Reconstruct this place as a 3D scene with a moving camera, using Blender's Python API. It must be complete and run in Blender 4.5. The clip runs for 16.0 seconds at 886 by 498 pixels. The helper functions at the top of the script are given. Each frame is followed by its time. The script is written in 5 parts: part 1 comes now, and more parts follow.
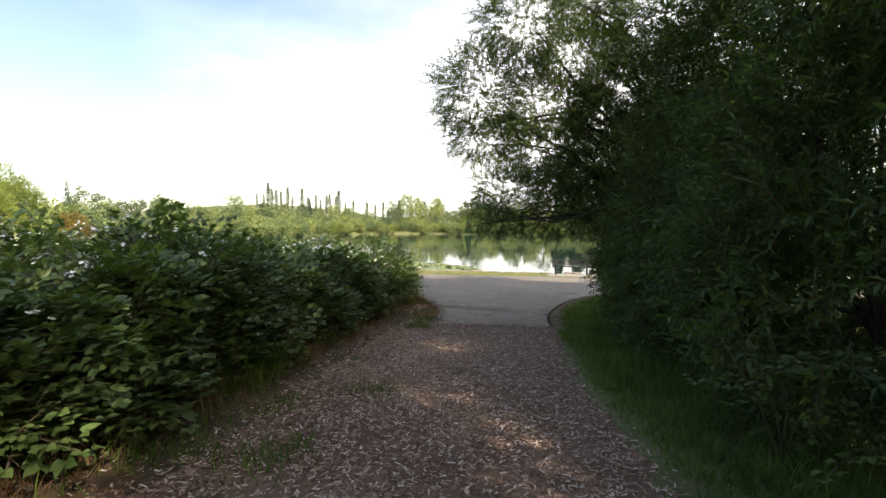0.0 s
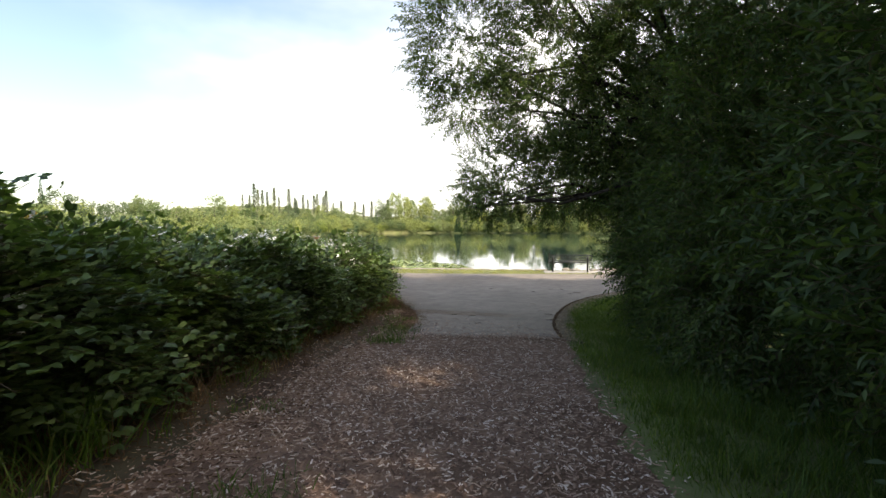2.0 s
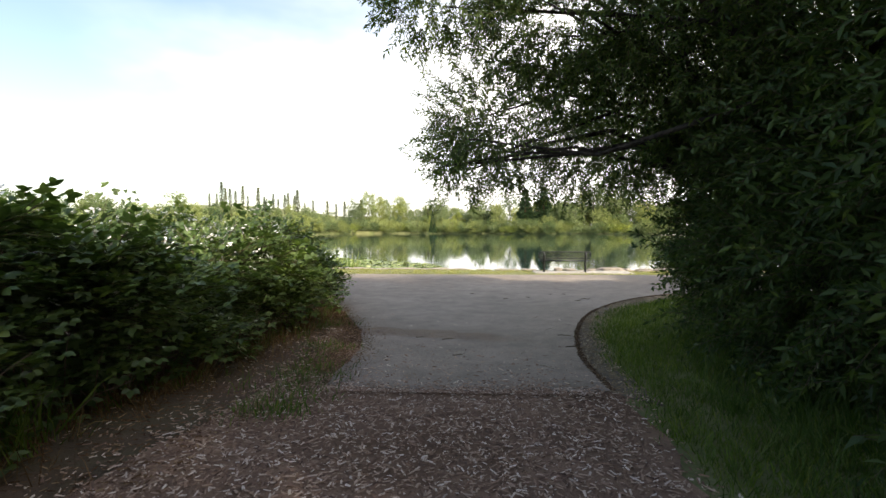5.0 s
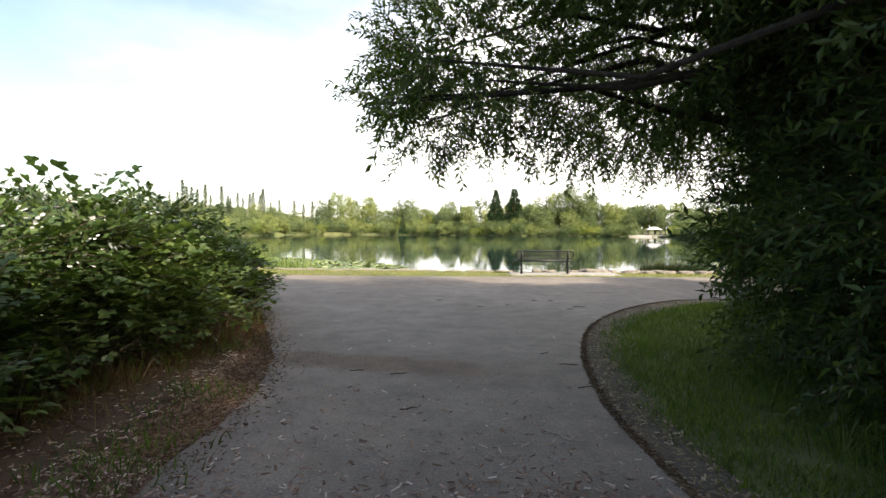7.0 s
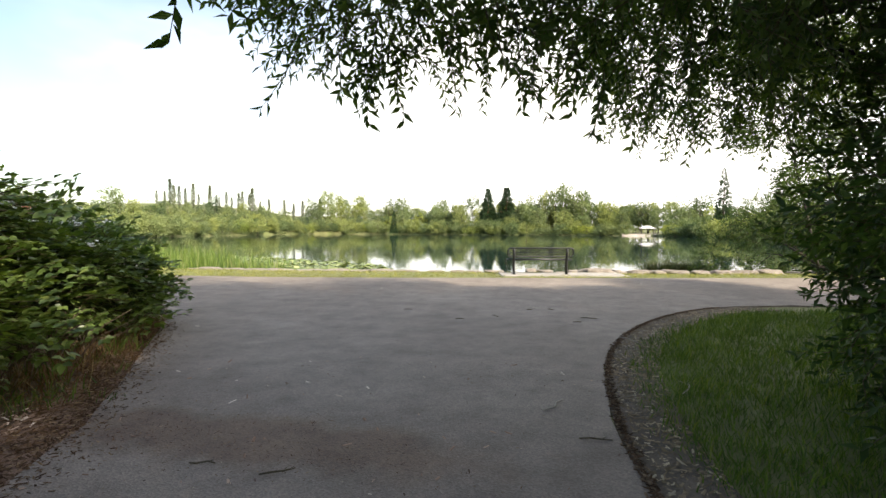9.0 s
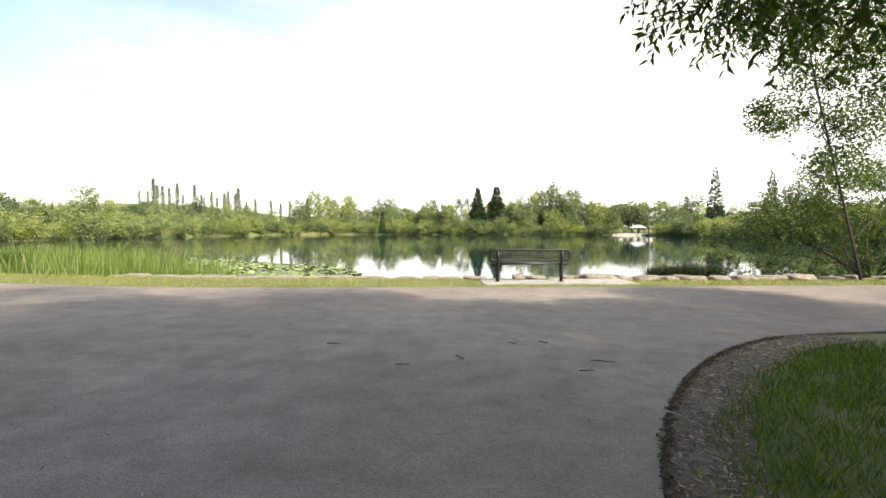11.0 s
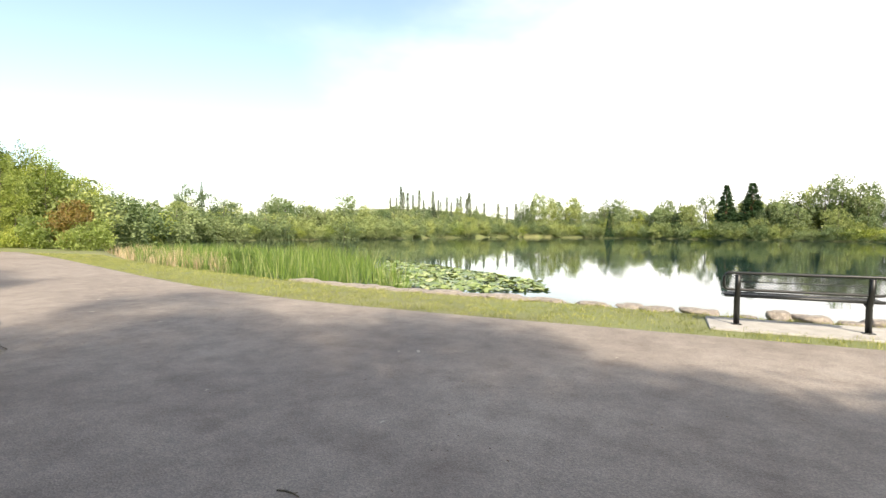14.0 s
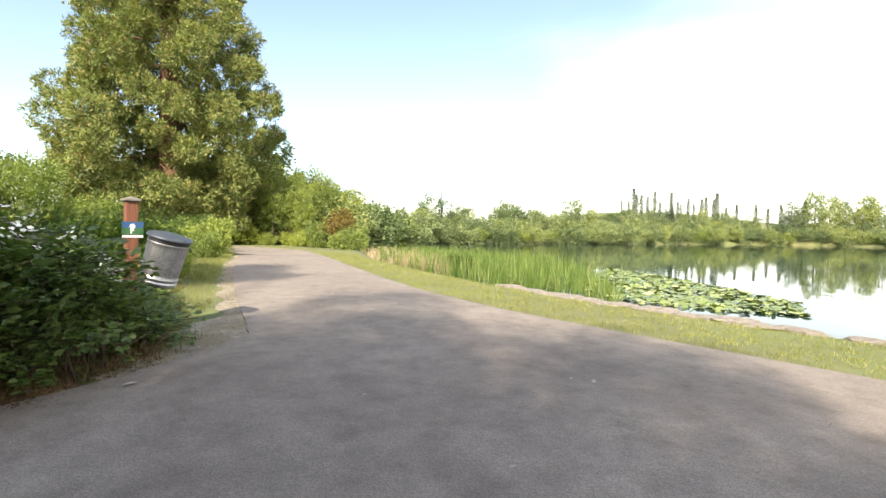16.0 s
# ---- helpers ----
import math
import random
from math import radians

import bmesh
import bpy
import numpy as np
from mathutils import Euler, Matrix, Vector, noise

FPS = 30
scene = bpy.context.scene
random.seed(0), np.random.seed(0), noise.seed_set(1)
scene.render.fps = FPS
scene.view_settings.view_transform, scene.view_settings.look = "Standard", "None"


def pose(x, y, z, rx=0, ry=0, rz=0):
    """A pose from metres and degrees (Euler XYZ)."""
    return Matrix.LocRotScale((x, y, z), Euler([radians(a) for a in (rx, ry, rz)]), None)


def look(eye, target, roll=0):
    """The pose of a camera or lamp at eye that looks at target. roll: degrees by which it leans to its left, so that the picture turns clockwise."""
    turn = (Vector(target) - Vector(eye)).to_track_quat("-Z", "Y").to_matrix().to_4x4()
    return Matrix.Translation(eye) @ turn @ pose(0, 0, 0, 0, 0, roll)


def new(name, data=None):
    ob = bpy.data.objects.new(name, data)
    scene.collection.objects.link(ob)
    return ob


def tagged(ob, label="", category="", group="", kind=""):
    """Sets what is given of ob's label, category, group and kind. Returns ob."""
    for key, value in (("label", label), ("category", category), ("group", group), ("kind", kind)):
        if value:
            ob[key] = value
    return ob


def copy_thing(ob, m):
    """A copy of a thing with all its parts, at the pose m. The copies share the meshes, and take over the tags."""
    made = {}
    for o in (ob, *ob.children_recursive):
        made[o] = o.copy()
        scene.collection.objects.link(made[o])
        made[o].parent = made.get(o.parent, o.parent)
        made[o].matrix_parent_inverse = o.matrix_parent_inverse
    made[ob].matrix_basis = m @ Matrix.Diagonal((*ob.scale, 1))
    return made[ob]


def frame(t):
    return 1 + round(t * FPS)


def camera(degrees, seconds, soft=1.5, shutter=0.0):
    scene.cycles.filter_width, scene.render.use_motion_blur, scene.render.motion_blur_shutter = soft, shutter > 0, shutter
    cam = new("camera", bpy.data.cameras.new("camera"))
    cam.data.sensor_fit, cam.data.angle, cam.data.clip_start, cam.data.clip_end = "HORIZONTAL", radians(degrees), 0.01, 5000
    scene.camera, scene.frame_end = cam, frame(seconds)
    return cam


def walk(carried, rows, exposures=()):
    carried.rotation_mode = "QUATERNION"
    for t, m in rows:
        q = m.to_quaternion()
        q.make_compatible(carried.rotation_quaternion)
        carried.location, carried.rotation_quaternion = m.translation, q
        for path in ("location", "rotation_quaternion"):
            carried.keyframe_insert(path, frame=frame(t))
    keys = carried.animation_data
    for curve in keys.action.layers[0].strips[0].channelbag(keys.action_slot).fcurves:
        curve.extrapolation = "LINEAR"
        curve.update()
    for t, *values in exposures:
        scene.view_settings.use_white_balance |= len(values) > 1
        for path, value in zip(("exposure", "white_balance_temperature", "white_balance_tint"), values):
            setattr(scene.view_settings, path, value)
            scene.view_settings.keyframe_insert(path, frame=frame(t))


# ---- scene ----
cam = camera(83.9, 16.0)
PATH = [
    (0, (2.75, -1.779, 2.489), (2.065, 0.098, 2.404), 0.3),
    (0.5, (2.623, -1.15, 2.439), (1.942, 0.729, 2.355), -0.1),
    (1, (2.434, -0.496, 2.354), (1.761, 1.385, 2.267), -0.3),
    (1.5, (2.267, 0.177, 2.263), (1.605, 2.062, 2.175), -0.3),
    (2, (2.075, 0.823, 2.192), (1.428, 2.713, 2.105), -0.4),
    (2.5, (1.913, 1.478, 2.114), (1.284, 3.374, 2.028), -0.6),
    (3, (1.74, 2.093, 2.069), (1.125, 3.994, 1.982), -0.3),
    (3.5, (1.516, 2.779, 1.995), (0.942, 4.693, 1.908), -0.3),
    (4, (1.304, 3.472, 1.93), (0.745, 5.39, 1.845), -0.3),
    (6.5, (0.562, 6.709, 1.567), (0.083, 8.649, 1.491), 0.1),
    (7, (0.475, 7.272, 1.538), (0.041, 9.223, 1.464), 0.2),
    (7.5, (0.441, 7.88, 1.502), (0.014, 9.833, 1.432), 0.1),
    (8, (0.396, 8.455, 1.449), (-0.028, 10.408, 1.376), 0.0),
    (8.5, (0.39, 9.019, 1.412), (-0.021, 10.974, 1.342), 0.1),
    (9, (0.345, 9.622, 1.369), (-0.06, 11.579, 1.294), 0.1),
    (9.2, (0.333, 9.876, 1.389), (-0.07, 11.833, 1.307), -0.1),
    (11.5, (0.361, 13.039, 1.317), (-0.004, 15.004, 1.247), -0.0),
    (12, (0.388, 13.678, 1.318), (0.02, 15.643, 1.252), 0.0),
    (12.5, (0.374, 14.287, 1.292), (-0.007, 16.25, 1.224), 0.1),
    (13, (0.366, 14.899, 1.284), (-0.147, 16.831, 1.222), 0.1),
    (13.5, (0.343, 15.494, 1.369), (-0.503, 17.305, 1.307), 0.4),
    (14, (0.271, 16.028, 1.424), (-0.918, 17.635, 1.357), 0.4),
    (14.5, (0.328, 16.344, 1.465), (-1.175, 17.662, 1.405), 0.5),
    (15, (0.307, 16.557, 1.479), (-1.374, 17.64, 1.412), 0.9),
    (15.5, (0.26, 16.71, 1.482), (-1.493, 17.671, 1.414), 0.9),
    (16, (0.309, 16.804, 1.493), (-1.464, 17.726, 1.432), 1.0),
]
walk(cam, [(t, look(eye, target, roll)) for t, eye, target, roll in PATH],
     exposures=[(0, 1.17, 7400, 11), (4, 1.19, 7400, 11), (6.5, 1.22, 7400, 11), (9, 1.24, 7400, 11), (12.5, 1.25, 7300, 11), (16, 1.5, 7300, 11)])

# ---- sky, sun, exposure ----
SUN_AZ, SUN_EL = 131.0, 37.0          # clockwise from ahead (+y), above the horizon
sun_dir = Vector((math.sin(radians(SUN_AZ)) * math.cos(radians(SUN_EL)), math.cos(radians(SUN_AZ)) * math.cos(radians(SUN_EL)), math.sin(radians(SUN_EL))))
world = bpy.data.worlds.new("sky")
scene.world = world
world.use_nodes = True
wn, wl = world.node_tree.nodes, world.node_tree.links
wn.clear()
sky = wn.new("ShaderNodeTexSky")
sky.sky_type, sky.sun_disc = "NISHITA", False
sky.sun_elevation, sky.sun_rotation = radians(SUN_EL), radians(SUN_AZ)
sky.air_density, sky.dust_density, sky.ozone_density = 1.0, 1.5, 1.0
wco = wn.new("ShaderNodeTexCoord")
wmap = wn.new("ShaderNodeMapping")
wmap.inputs["Scale"].default_value = (1.0, 1.0, 2.4)
wnoise = wn.new("ShaderNodeTexNoise")
wnoise.inputs["Scale"].default_value, wnoise.inputs["Detail"].default_value, wnoise.inputs["Roughness"].default_value = 1.6, 5.0, 0.5
wramp = wn.new("ShaderNodeMapRange")
wramp.interpolation_type = "SMOOTHSTEP"
wramp.inputs["From Min"].default_value, wramp.inputs["From Max"].default_value = 0.25, 0.86
wmix = wn.new("ShaderNodeMix")
wmix.data_type = "RGBA"
wmix.inputs["B"].default_value = (6.9, 7.15, 7.4, 1)   # thin bright cloud
wbg = wn.new("ShaderNodeBackground")
wbg.inputs["Strength"].default_value = 0.13
wout = wn.new("ShaderNodeOutputWorld")
wdot = wn.new("ShaderNodeVectorMath")
wdot.operation = "DOT_PRODUCT"
wdot.inputs[1].default_value = (0.36, 0.26, -0.35)    # the cloud thickens ahead and to the right, and low down
wadd = wn.new("ShaderNodeMath")
wl.new(wco.outputs["Generated"], wmap.inputs["Vector"])
wl.new(wmap.outputs["Vector"], wnoise.inputs["Vector"])
wl.new(wco.outputs["Generated"], wdot.inputs[0])
wl.new(wnoise.outputs["Fac"], wadd.inputs[0])
wl.new(wdot.outputs["Value"], wadd.inputs[1])
wl.new(wadd.outputs[0], wramp.inputs["Value"])
wl.new(wramp.outputs["Result"], wmix.inputs["Factor"])
wl.new(sky.outputs["Color"], wmix.inputs["A"])
wl.new(wmix.outputs["Result"], wbg.inputs["Color"])
wl.new(wbg.outputs["Background"], wout.inputs["Surface"])
sun_lamp = bpy.data.lights.new("sun", "SUN")
sun_lamp.energy, sun_lamp.angle, sun_lamp.color = 4.1, radians(0.9), (1.0, 0.95, 0.86)
sun = new("sun", sun_lamp)
sun.matrix_world = look((0, 0, 60), Vector((0, 0, 60)) - sun_dir)

# ---- materials ----


def nodes_of(name):
    m = bpy.data.materials.new(name)
    m.use_nodes = True
    return m, m.node_tree.nodes, m.node_tree.links


def noise_node(nd, ln, scale, detail=4.0, rough=0.6, stretch=None, coord="Object"):
    co = nd.new("ShaderNodeTexCoord")
    n = nd.new("ShaderNodeTexNoise")
    n.inputs["Scale"].default_value, n.inputs["Detail"].default_value, n.inputs["Roughness"].default_value = scale, detail, rough
    if stretch:
        mp = nd.new("ShaderNodeMapping")
        mp.inputs["Scale"].default_value = stretch
        ln.new(co.outputs[coord], mp.inputs["Vector"])
        ln.new(mp.outputs["Vector"], n.inputs["Vector"])
    else:
        ln.new(co.outputs[coord], n.inputs["Vector"])
    return n


def ramp(nd, ln, source, stops):
    r = nd.new("ShaderNodeValToRGB")
    el = r.color_ramp.elements
    while len(el) < len(stops):
        el.new(0.5)
    for e, (p, c) in zip(el, stops):
        e.position, e.color = p, (*c, 1)
    ln.new(source, r.inputs["Fac"])
    return r


def mixed(nd, ln, a, b, fac, mode="MIX"):
    """Mix of two colours (sockets or tuples)."""
    m = nd.new("ShaderNodeMix")
    m.data_type, m.blend_type = "RGBA", mode
    for key, v in (("A", a), ("B", b)):
        if isinstance(v, tuple):
            m.inputs[key].default_value = (*v, 1)
        else:
            ln.new(v, m.inputs[key])
    if isinstance(fac, float):
        m.inputs["Factor"].default_value = fac
    else:
        ln.new(fac, m.inputs["Factor"])
    return m.outputs["Result"]


def surface(name, dark, light, scale=8.0, rough=0.8, bump=0.3, fine=60.0, metal=0.0, stretch=None, big=None, bump_dist=0.01):
    """A plain weathered surface: two colours mixed by coarse noise, fine noise for grain and relief."""
    m, nd, ln = nodes_of(name)
    p = nd["Principled BSDF"]
    n1 = noise_node(nd, ln, scale, stretch=stretch)
    n2 = noise_node(nd, ln, fine, 3.0, 0.7, stretch=stretch)
    c = ramp(nd, ln, n1.outputs["Fac"], [(0.3, dark), (0.7, light)]).outputs["Color"]
    g = ramp(nd, ln, n2.outputs["Fac"], [(0.25, (0.55, 0.55, 0.55)), (0.75, (1.3, 1.3, 1.3))]).outputs["Color"]
    c = mixed(nd, ln, c, g, 0.8, "MULTIPLY")
    if big:
        n3 = noise_node(nd, ln, big[0], 3.0)
        f = ramp(nd, ln, n3.outputs["Fac"], [(0.42, (0, 0, 0)), (0.62, (1, 1, 1))]).outputs["Color"]
        c = mixed(nd, ln, c, big[1], f)
    ln.new(c, p.inputs["Base Color"])
    p.inputs["Roughness"].default_value, p.inputs["Metallic"].default_value = rough, metal
    b = nd.new("ShaderNodeBump")
    b.inputs["Strength"].default_value, b.inputs["Distance"].default_value = bump, bump_dist
    ln.new(n2.outputs["Fac"], b.inputs["Height"])
    ln.new(b.outputs["Normal"], p.inputs["Normal"])
    return m


def leafy(name, a, b, c=None, through_light=0.35, rough=0.5, gloss=0.3, spread=1.0):
    """Leaves: colour varies from leaf to leaf, and light shines through them."""
    m, nd, ln = nodes_of(name)
    p = nd["Principled BSDF"]
    geo = nd.new("ShaderNodeNewGeometry")
    stops = [(0.0, a), (0.8, b)] + ([(1.0, c)] if c else [])
    r = ramp(nd, ln, geo.outputs["Random Per Island"], stops)
    oi = nd.new("ShaderNodeObjectInfo")
    tone = ramp(nd, ln, oi.outputs["Random"], [(0.0, (1 - 0.22 * spread, 1 - 0.18 * spread, 1 - 0.2 * spread)), (0.5, (1.0, 1.0, 1.0)), (1.0, (1 + 0.22 * spread, 1 + 0.15 * spread, 1 - 0.05 * spread))])
    patch = noise_node(nd, ln, 0.8, 3.0)
    pr = ramp(nd, ln, patch.outputs["Fac"], [(0.3, (0.75, 0.8, 0.8)), (0.7, (1.25, 1.2, 1.05))])
    col = mixed(nd, ln, mixed(nd, ln, r.outputs["Color"], tone.outputs["Color"], 1.0, "MULTIPLY"), pr.outputs["Color"], 0.8, "MULTIPLY")
    ln.new(col, p.inputs["Base Color"])
    p.inputs["Roughness"].default_value = rough
    p.inputs["Specular IOR Level"].default_value = gloss
    tr = nd.new("ShaderNodeBsdfTranslucent")
    warm = mixed(nd, ln, col, (1.5, 1.6, 0.5), 1.0, "MULTIPLY")
    ln.new(warm, tr.inputs["Color"])
    mx = nd.new("ShaderNodeMixShader")
    mx.inputs["Fac"].default_value = through_light
    ln.new(p.outputs["BSDF"], mx.inputs[1])
    ln.new(tr.outputs["BSDF"], mx.inputs[2])
    ln.new(mx.outputs["Shader"], nd["Material Output"].inputs["Surface"])
    return m


M_BRAMBLE = leafy("bramble_leaf", (0.05, 0.09, 0.03), (0.12, 0.18, 0.06), (0.18, 0.23, 0.09), 0.3, 0.4, 0.6)
M_WILLOW = leafy("willow_leaf", (0.03, 0.06, 0.022), (0.075, 0.12, 0.04), (0.12, 0.17, 0.06))
M_BROAD = leafy("broad_leaf", (0.05, 0.09, 0.025), (0.12, 0.18, 0.045), (0.17, 0.22, 0.06))
M_BRIGHT = leafy("bright_leaf", (0.13, 0.175, 0.05), (0.26, 0.31, 0.09), (0.33, 0.36, 0.14), 0.35, 0.5, 0.3, 1.3)
M_RUSTY = leafy("rusty_leaf", (0.09, 0.085, 0.03), (0.18, 0.12, 0.05), (0.17, 0.19, 0.06))
M_CONIFER = leafy("conifer_needles", (0.02, 0.05, 0.02), (0.045, 0.085, 0.035), None, 0.15, 0.6)
# far-shore leaves paled and greyed: aerial haze put into their colour
M_FAR_HAZED = leafy("hazed_shore_leaf", (0.125, 0.17, 0.085), (0.2, 0.245, 0.125), (0.25, 0.285, 0.15), 0.2, 0.7, 0.15, 1.9)
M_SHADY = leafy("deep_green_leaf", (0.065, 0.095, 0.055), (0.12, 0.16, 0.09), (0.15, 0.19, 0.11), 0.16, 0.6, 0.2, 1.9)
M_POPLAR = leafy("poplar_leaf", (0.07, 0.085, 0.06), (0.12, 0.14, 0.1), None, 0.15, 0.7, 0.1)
M_ALDER = leafy("alder_leaf", (0.025, 0.05, 0.018), (0.06, 0.1, 0.032), (0.1, 0.14, 0.05), 0.25)
M_SEQUOIA = leafy("sequoia_needles", (0.07, 0.11, 0.04), (0.195, 0.235, 0.088), (0.28, 0.2, 0.11), 0.15, 0.6)
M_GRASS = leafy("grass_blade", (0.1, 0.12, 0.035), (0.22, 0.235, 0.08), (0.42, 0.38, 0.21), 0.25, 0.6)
# lawn green kept darker: the shade under the shrubs is put into it
M_SHADED_LAWN = leafy("shaded_lawn_blade", (0.035, 0.075, 0.013), (0.09, 0.15, 0.028), (0.17, 0.2, 0.06), 0.3, 0.6)
M_REED = leafy("reed_blade", (0.06, 0.11, 0.025), (0.19, 0.26, 0.06), (0.36, 0.35, 0.18), 0.3, 0.5)
M_RUSH = leafy("rush_blade", (0.03, 0.045, 0.02), (0.07, 0.09, 0.035), (0.12, 0.12, 0.06), 0.2)
M_DRY = leafy("dry_grass_blade", (0.1, 0.055, 0.032), (0.2, 0.12, 0.07), (0.33, 0.24, 0.14), 0.15, 0.8, 0.1)
M_LITTER = leafy("leaf_litter", (0.055, 0.032, 0.021), (0.15, 0.09, 0.058), (0.3, 0.22, 0.155), 0.05, 0.9, 0.1)
M_STRAW = leafy("dead_reed_blade", (0.3, 0.22, 0.14), (0.45, 0.36, 0.25), (0.5, 0.42, 0.33), 0.2, 0.8, 0.1)
M_LILY = leafy("lily_pad", (0.11, 0.16, 0.055), (0.24, 0.285, 0.11), (0.4, 0.42, 0.22), 0.08, 0.25, 0.5)
M_PETAL = surface("white_petal", (0.75, 0.74, 0.72), (0.85, 0.84, 0.82), 20, 0.6, 0.05)
M_STEM = surface("green_brown_stem", (0.06, 0.05, 0.03), (0.13, 0.1, 0.05), 12, 0.8)
M_DEAD = surface("dead_wood", (0.13, 0.085, 0.06), (0.27, 0.2, 0.15), 9, .9, .4)
M_BARK = surface("grey_brown_bark", (0.05, 0.04, 0.032), (0.14, 0.115, 0.09), 6, 0.9, 0.8, 40, stretch=(3, 3, 0.6), bump_dist=0.02)
M_DARK_BARK = surface("dark_willow_bark", (0.02, 0.016, 0.013), (0.06, 0.048, 0.038), 6, 0.9, 0.8, 40, stretch=(3, 3, 0.6), bump_dist=0.02)
M_RED_BARK = surface("red_brown_bark", (0.1, 0.05, 0.03), (0.22, 0.12, 0.07), 5, 0.9, 0.8, 30, stretch=(3, 3, 0.5), bump_dist=0.03)
M_EARTH = surface("dark_earth_with_litter", (0.045, 0.027, 0.018), (0.13, 0.075, 0.045), 2.2, 0.95, 0.8, 45, big=(0.8, (0.075, 0.06, 0.028)), bump_dist=0.02)
M_GROUND = surface("grassy_soil", (0.1, 0.11, 0.04), (0.19, 0.19, 0.08), 0.9, 0.95, 0.6, 30, big=(0.2, (0.13, 0.155, 0.05)), bump_dist=0.03)
M_CHIPBED = surface("trodden_wood_chip_bed", (0.15, 0.087, 0.056), (0.31, 0.195, 0.135), 3.0, 0.95, 1.0, 70, big=(0.6, (0.15, 0.085, 0.05)), bump_dist=0.02)
M_BARKBED = surface("grey_bark_litter", (0.09, 0.07, 0.055), (0.22, 0.18, 0.14), 4.0, 0.95, 1.0, 60, big=(0.9, (0.12, 0.095, 0.075)), bump_dist=0.02)
M_STONE = surface("weathered_stone", (0.15, 0.125, 0.1), (0.34, 0.3, 0.255), 4, 0.85, 0.7, 35, bump_dist=0.02)
M_CONCRETE = surface("pale_concrete", (0.26, 0.245, 0.22), (0.4, 0.38, 0.345), 3, 0.85, 0.3, 80)
M_BLACK = surface("dark_green_black_coated_steel", (0.006, 0.007, 0.0065), (0.012, 0.013, 0.012), 14, 0.45, 0.1, 120)


def asphalt():
    m, nd, ln = nodes_of("worn_grey_asphalt")
    p = nd["Principled BSDF"]
    n1 = noise_node(nd, ln, 0.35, 5.0, 0.65)
    n2 = noise_node(nd, ln, 120.0, 2.0, 0.8)
    n3 = noise_node(nd, ln, 2.6, 5.0, 0.7)
    v = nd.new("ShaderNodeTexVoronoi")
    v.inputs["Scale"].default_value = 95.0
    co = nd.new("ShaderNodeTexCoord")
    ln.new(co.outputs["Object"], v.inputs["Vector"])
    c = ramp(nd, ln, n1.outputs["Fac"], [(0.3, (0.172, 0.147, 0.128)), (0.7, (0.25, 0.222, 0.197))]).outputs["Color"]
    st = ramp(nd, ln, n3.outputs["Fac"], [(0.28, (0.66, 0.6, 0.56)), (0.5, (0.96, 0.92, 0.88)), (0.72, (1.2, 1.16, 1.11))]).outputs["Color"]
    c = mixed(nd, ln, c, st, 0.9, "MULTIPLY")
    # brown dirt trodden over the mouth of the side path
    mp = nd.new("ShaderNodeMapping")
    mp.vector_type = "TEXTURE"
    mp.inputs["Location"].default_value, mp.inputs["Scale"].default_value = (-1.45, 12.3, 0), (1.3, 0.3, 5)
    ln.new(co.outputs["Object"], mp.inputs["Vector"])
    dist = nd.new("ShaderNodeVectorMath")
    dist.operation = "LENGTH"
    ln.new(mp.outputs["Vector"], dist.inputs[0])
    n4 = noise_node(nd, ln, 1.9, 4.0, 0.65)
    far_in = nd.new("ShaderNodeMath")
    far_in.operation = "MULTIPLY_ADD"
    ln.new(n4.outputs["Fac"], far_in.inputs[0])
    far_in.inputs[1].default_value = -1.7
    ln.new(dist.outputs["Value"], far_in.inputs[2])
    stain = ramp(nd, ln, far_in.outputs[0], [(0.0, (0.76, 0.63, 0.54)), (0.6, (1.0, 1.0, 1.0))]).outputs["Color"]
    c = mixed(nd, ln, c, stain, 1.0, "MULTIPLY")
    grit = ramp(nd, ln, v.outputs["Color"], [(0.2, (0.6, 0.6, 0.6)), (0.85, (1.35, 1.33, 1.3))]).outputs["Color"]
    c = mixed(nd, ln, c, grit, 0.5, "MULTIPLY")
    ln.new(c, p.inputs["Base Color"])
    p.inputs["Roughness"].default_value = 0.82
    b = nd.new("ShaderNodeBump")
    b.inputs["Strength"].default_value, b.inputs["Distance"].default_value = 0.5, 0.006
    ln.new(v.outputs["Distance"], b.inputs["Height"])
    b2 = nd.new("ShaderNodeBump")
    b2.inputs["Strength"].default_value, b2.inputs["Distance"].default_value = 0.3, 0.03
    ln.new(n3.outputs["Fac"], b2.inputs["Height"])
    ln.new(b.outputs["Normal"], b2.inputs["Normal"])
    ln.new(b2.outputs["Normal"], p.inputs["Normal"])
    return m


def lake_water():
    m, nd, ln = nodes_of("still_lake_water")
    p = nd["Principled BSDF"]
    p.inputs["Base Color"].default_value = (0.012, 0.03, 0.03, 1)
    p.inputs["Roughness"].default_value = 0.03
    p.inputs["IOR"].default_value = 1.33
    n = noise_node(nd, ln, 1.1, 3.0, 0.55, stretch=(0.5, 1.0, 1.0))
    n2 = noise_node(nd, ln, 0.05, 3.0, 0.6)
    f = nd.new("ShaderNodeMath")
    f.operation = "MULTIPLY"
    ln.new(n.outputs["Fac"], f.inputs[0])
    ln.new(n2.outputs["Fac"], f.inputs[1])
    b = nd.new("ShaderNodeBump")
    b.inputs["Strength"].default_value, b.inputs["Distance"].default_value = 0.25, 0.03
    ln.new(f.outputs[0], b.inputs["Height"])
    ln.new(b.outputs["Normal"], p.inputs["Normal"])
    return m


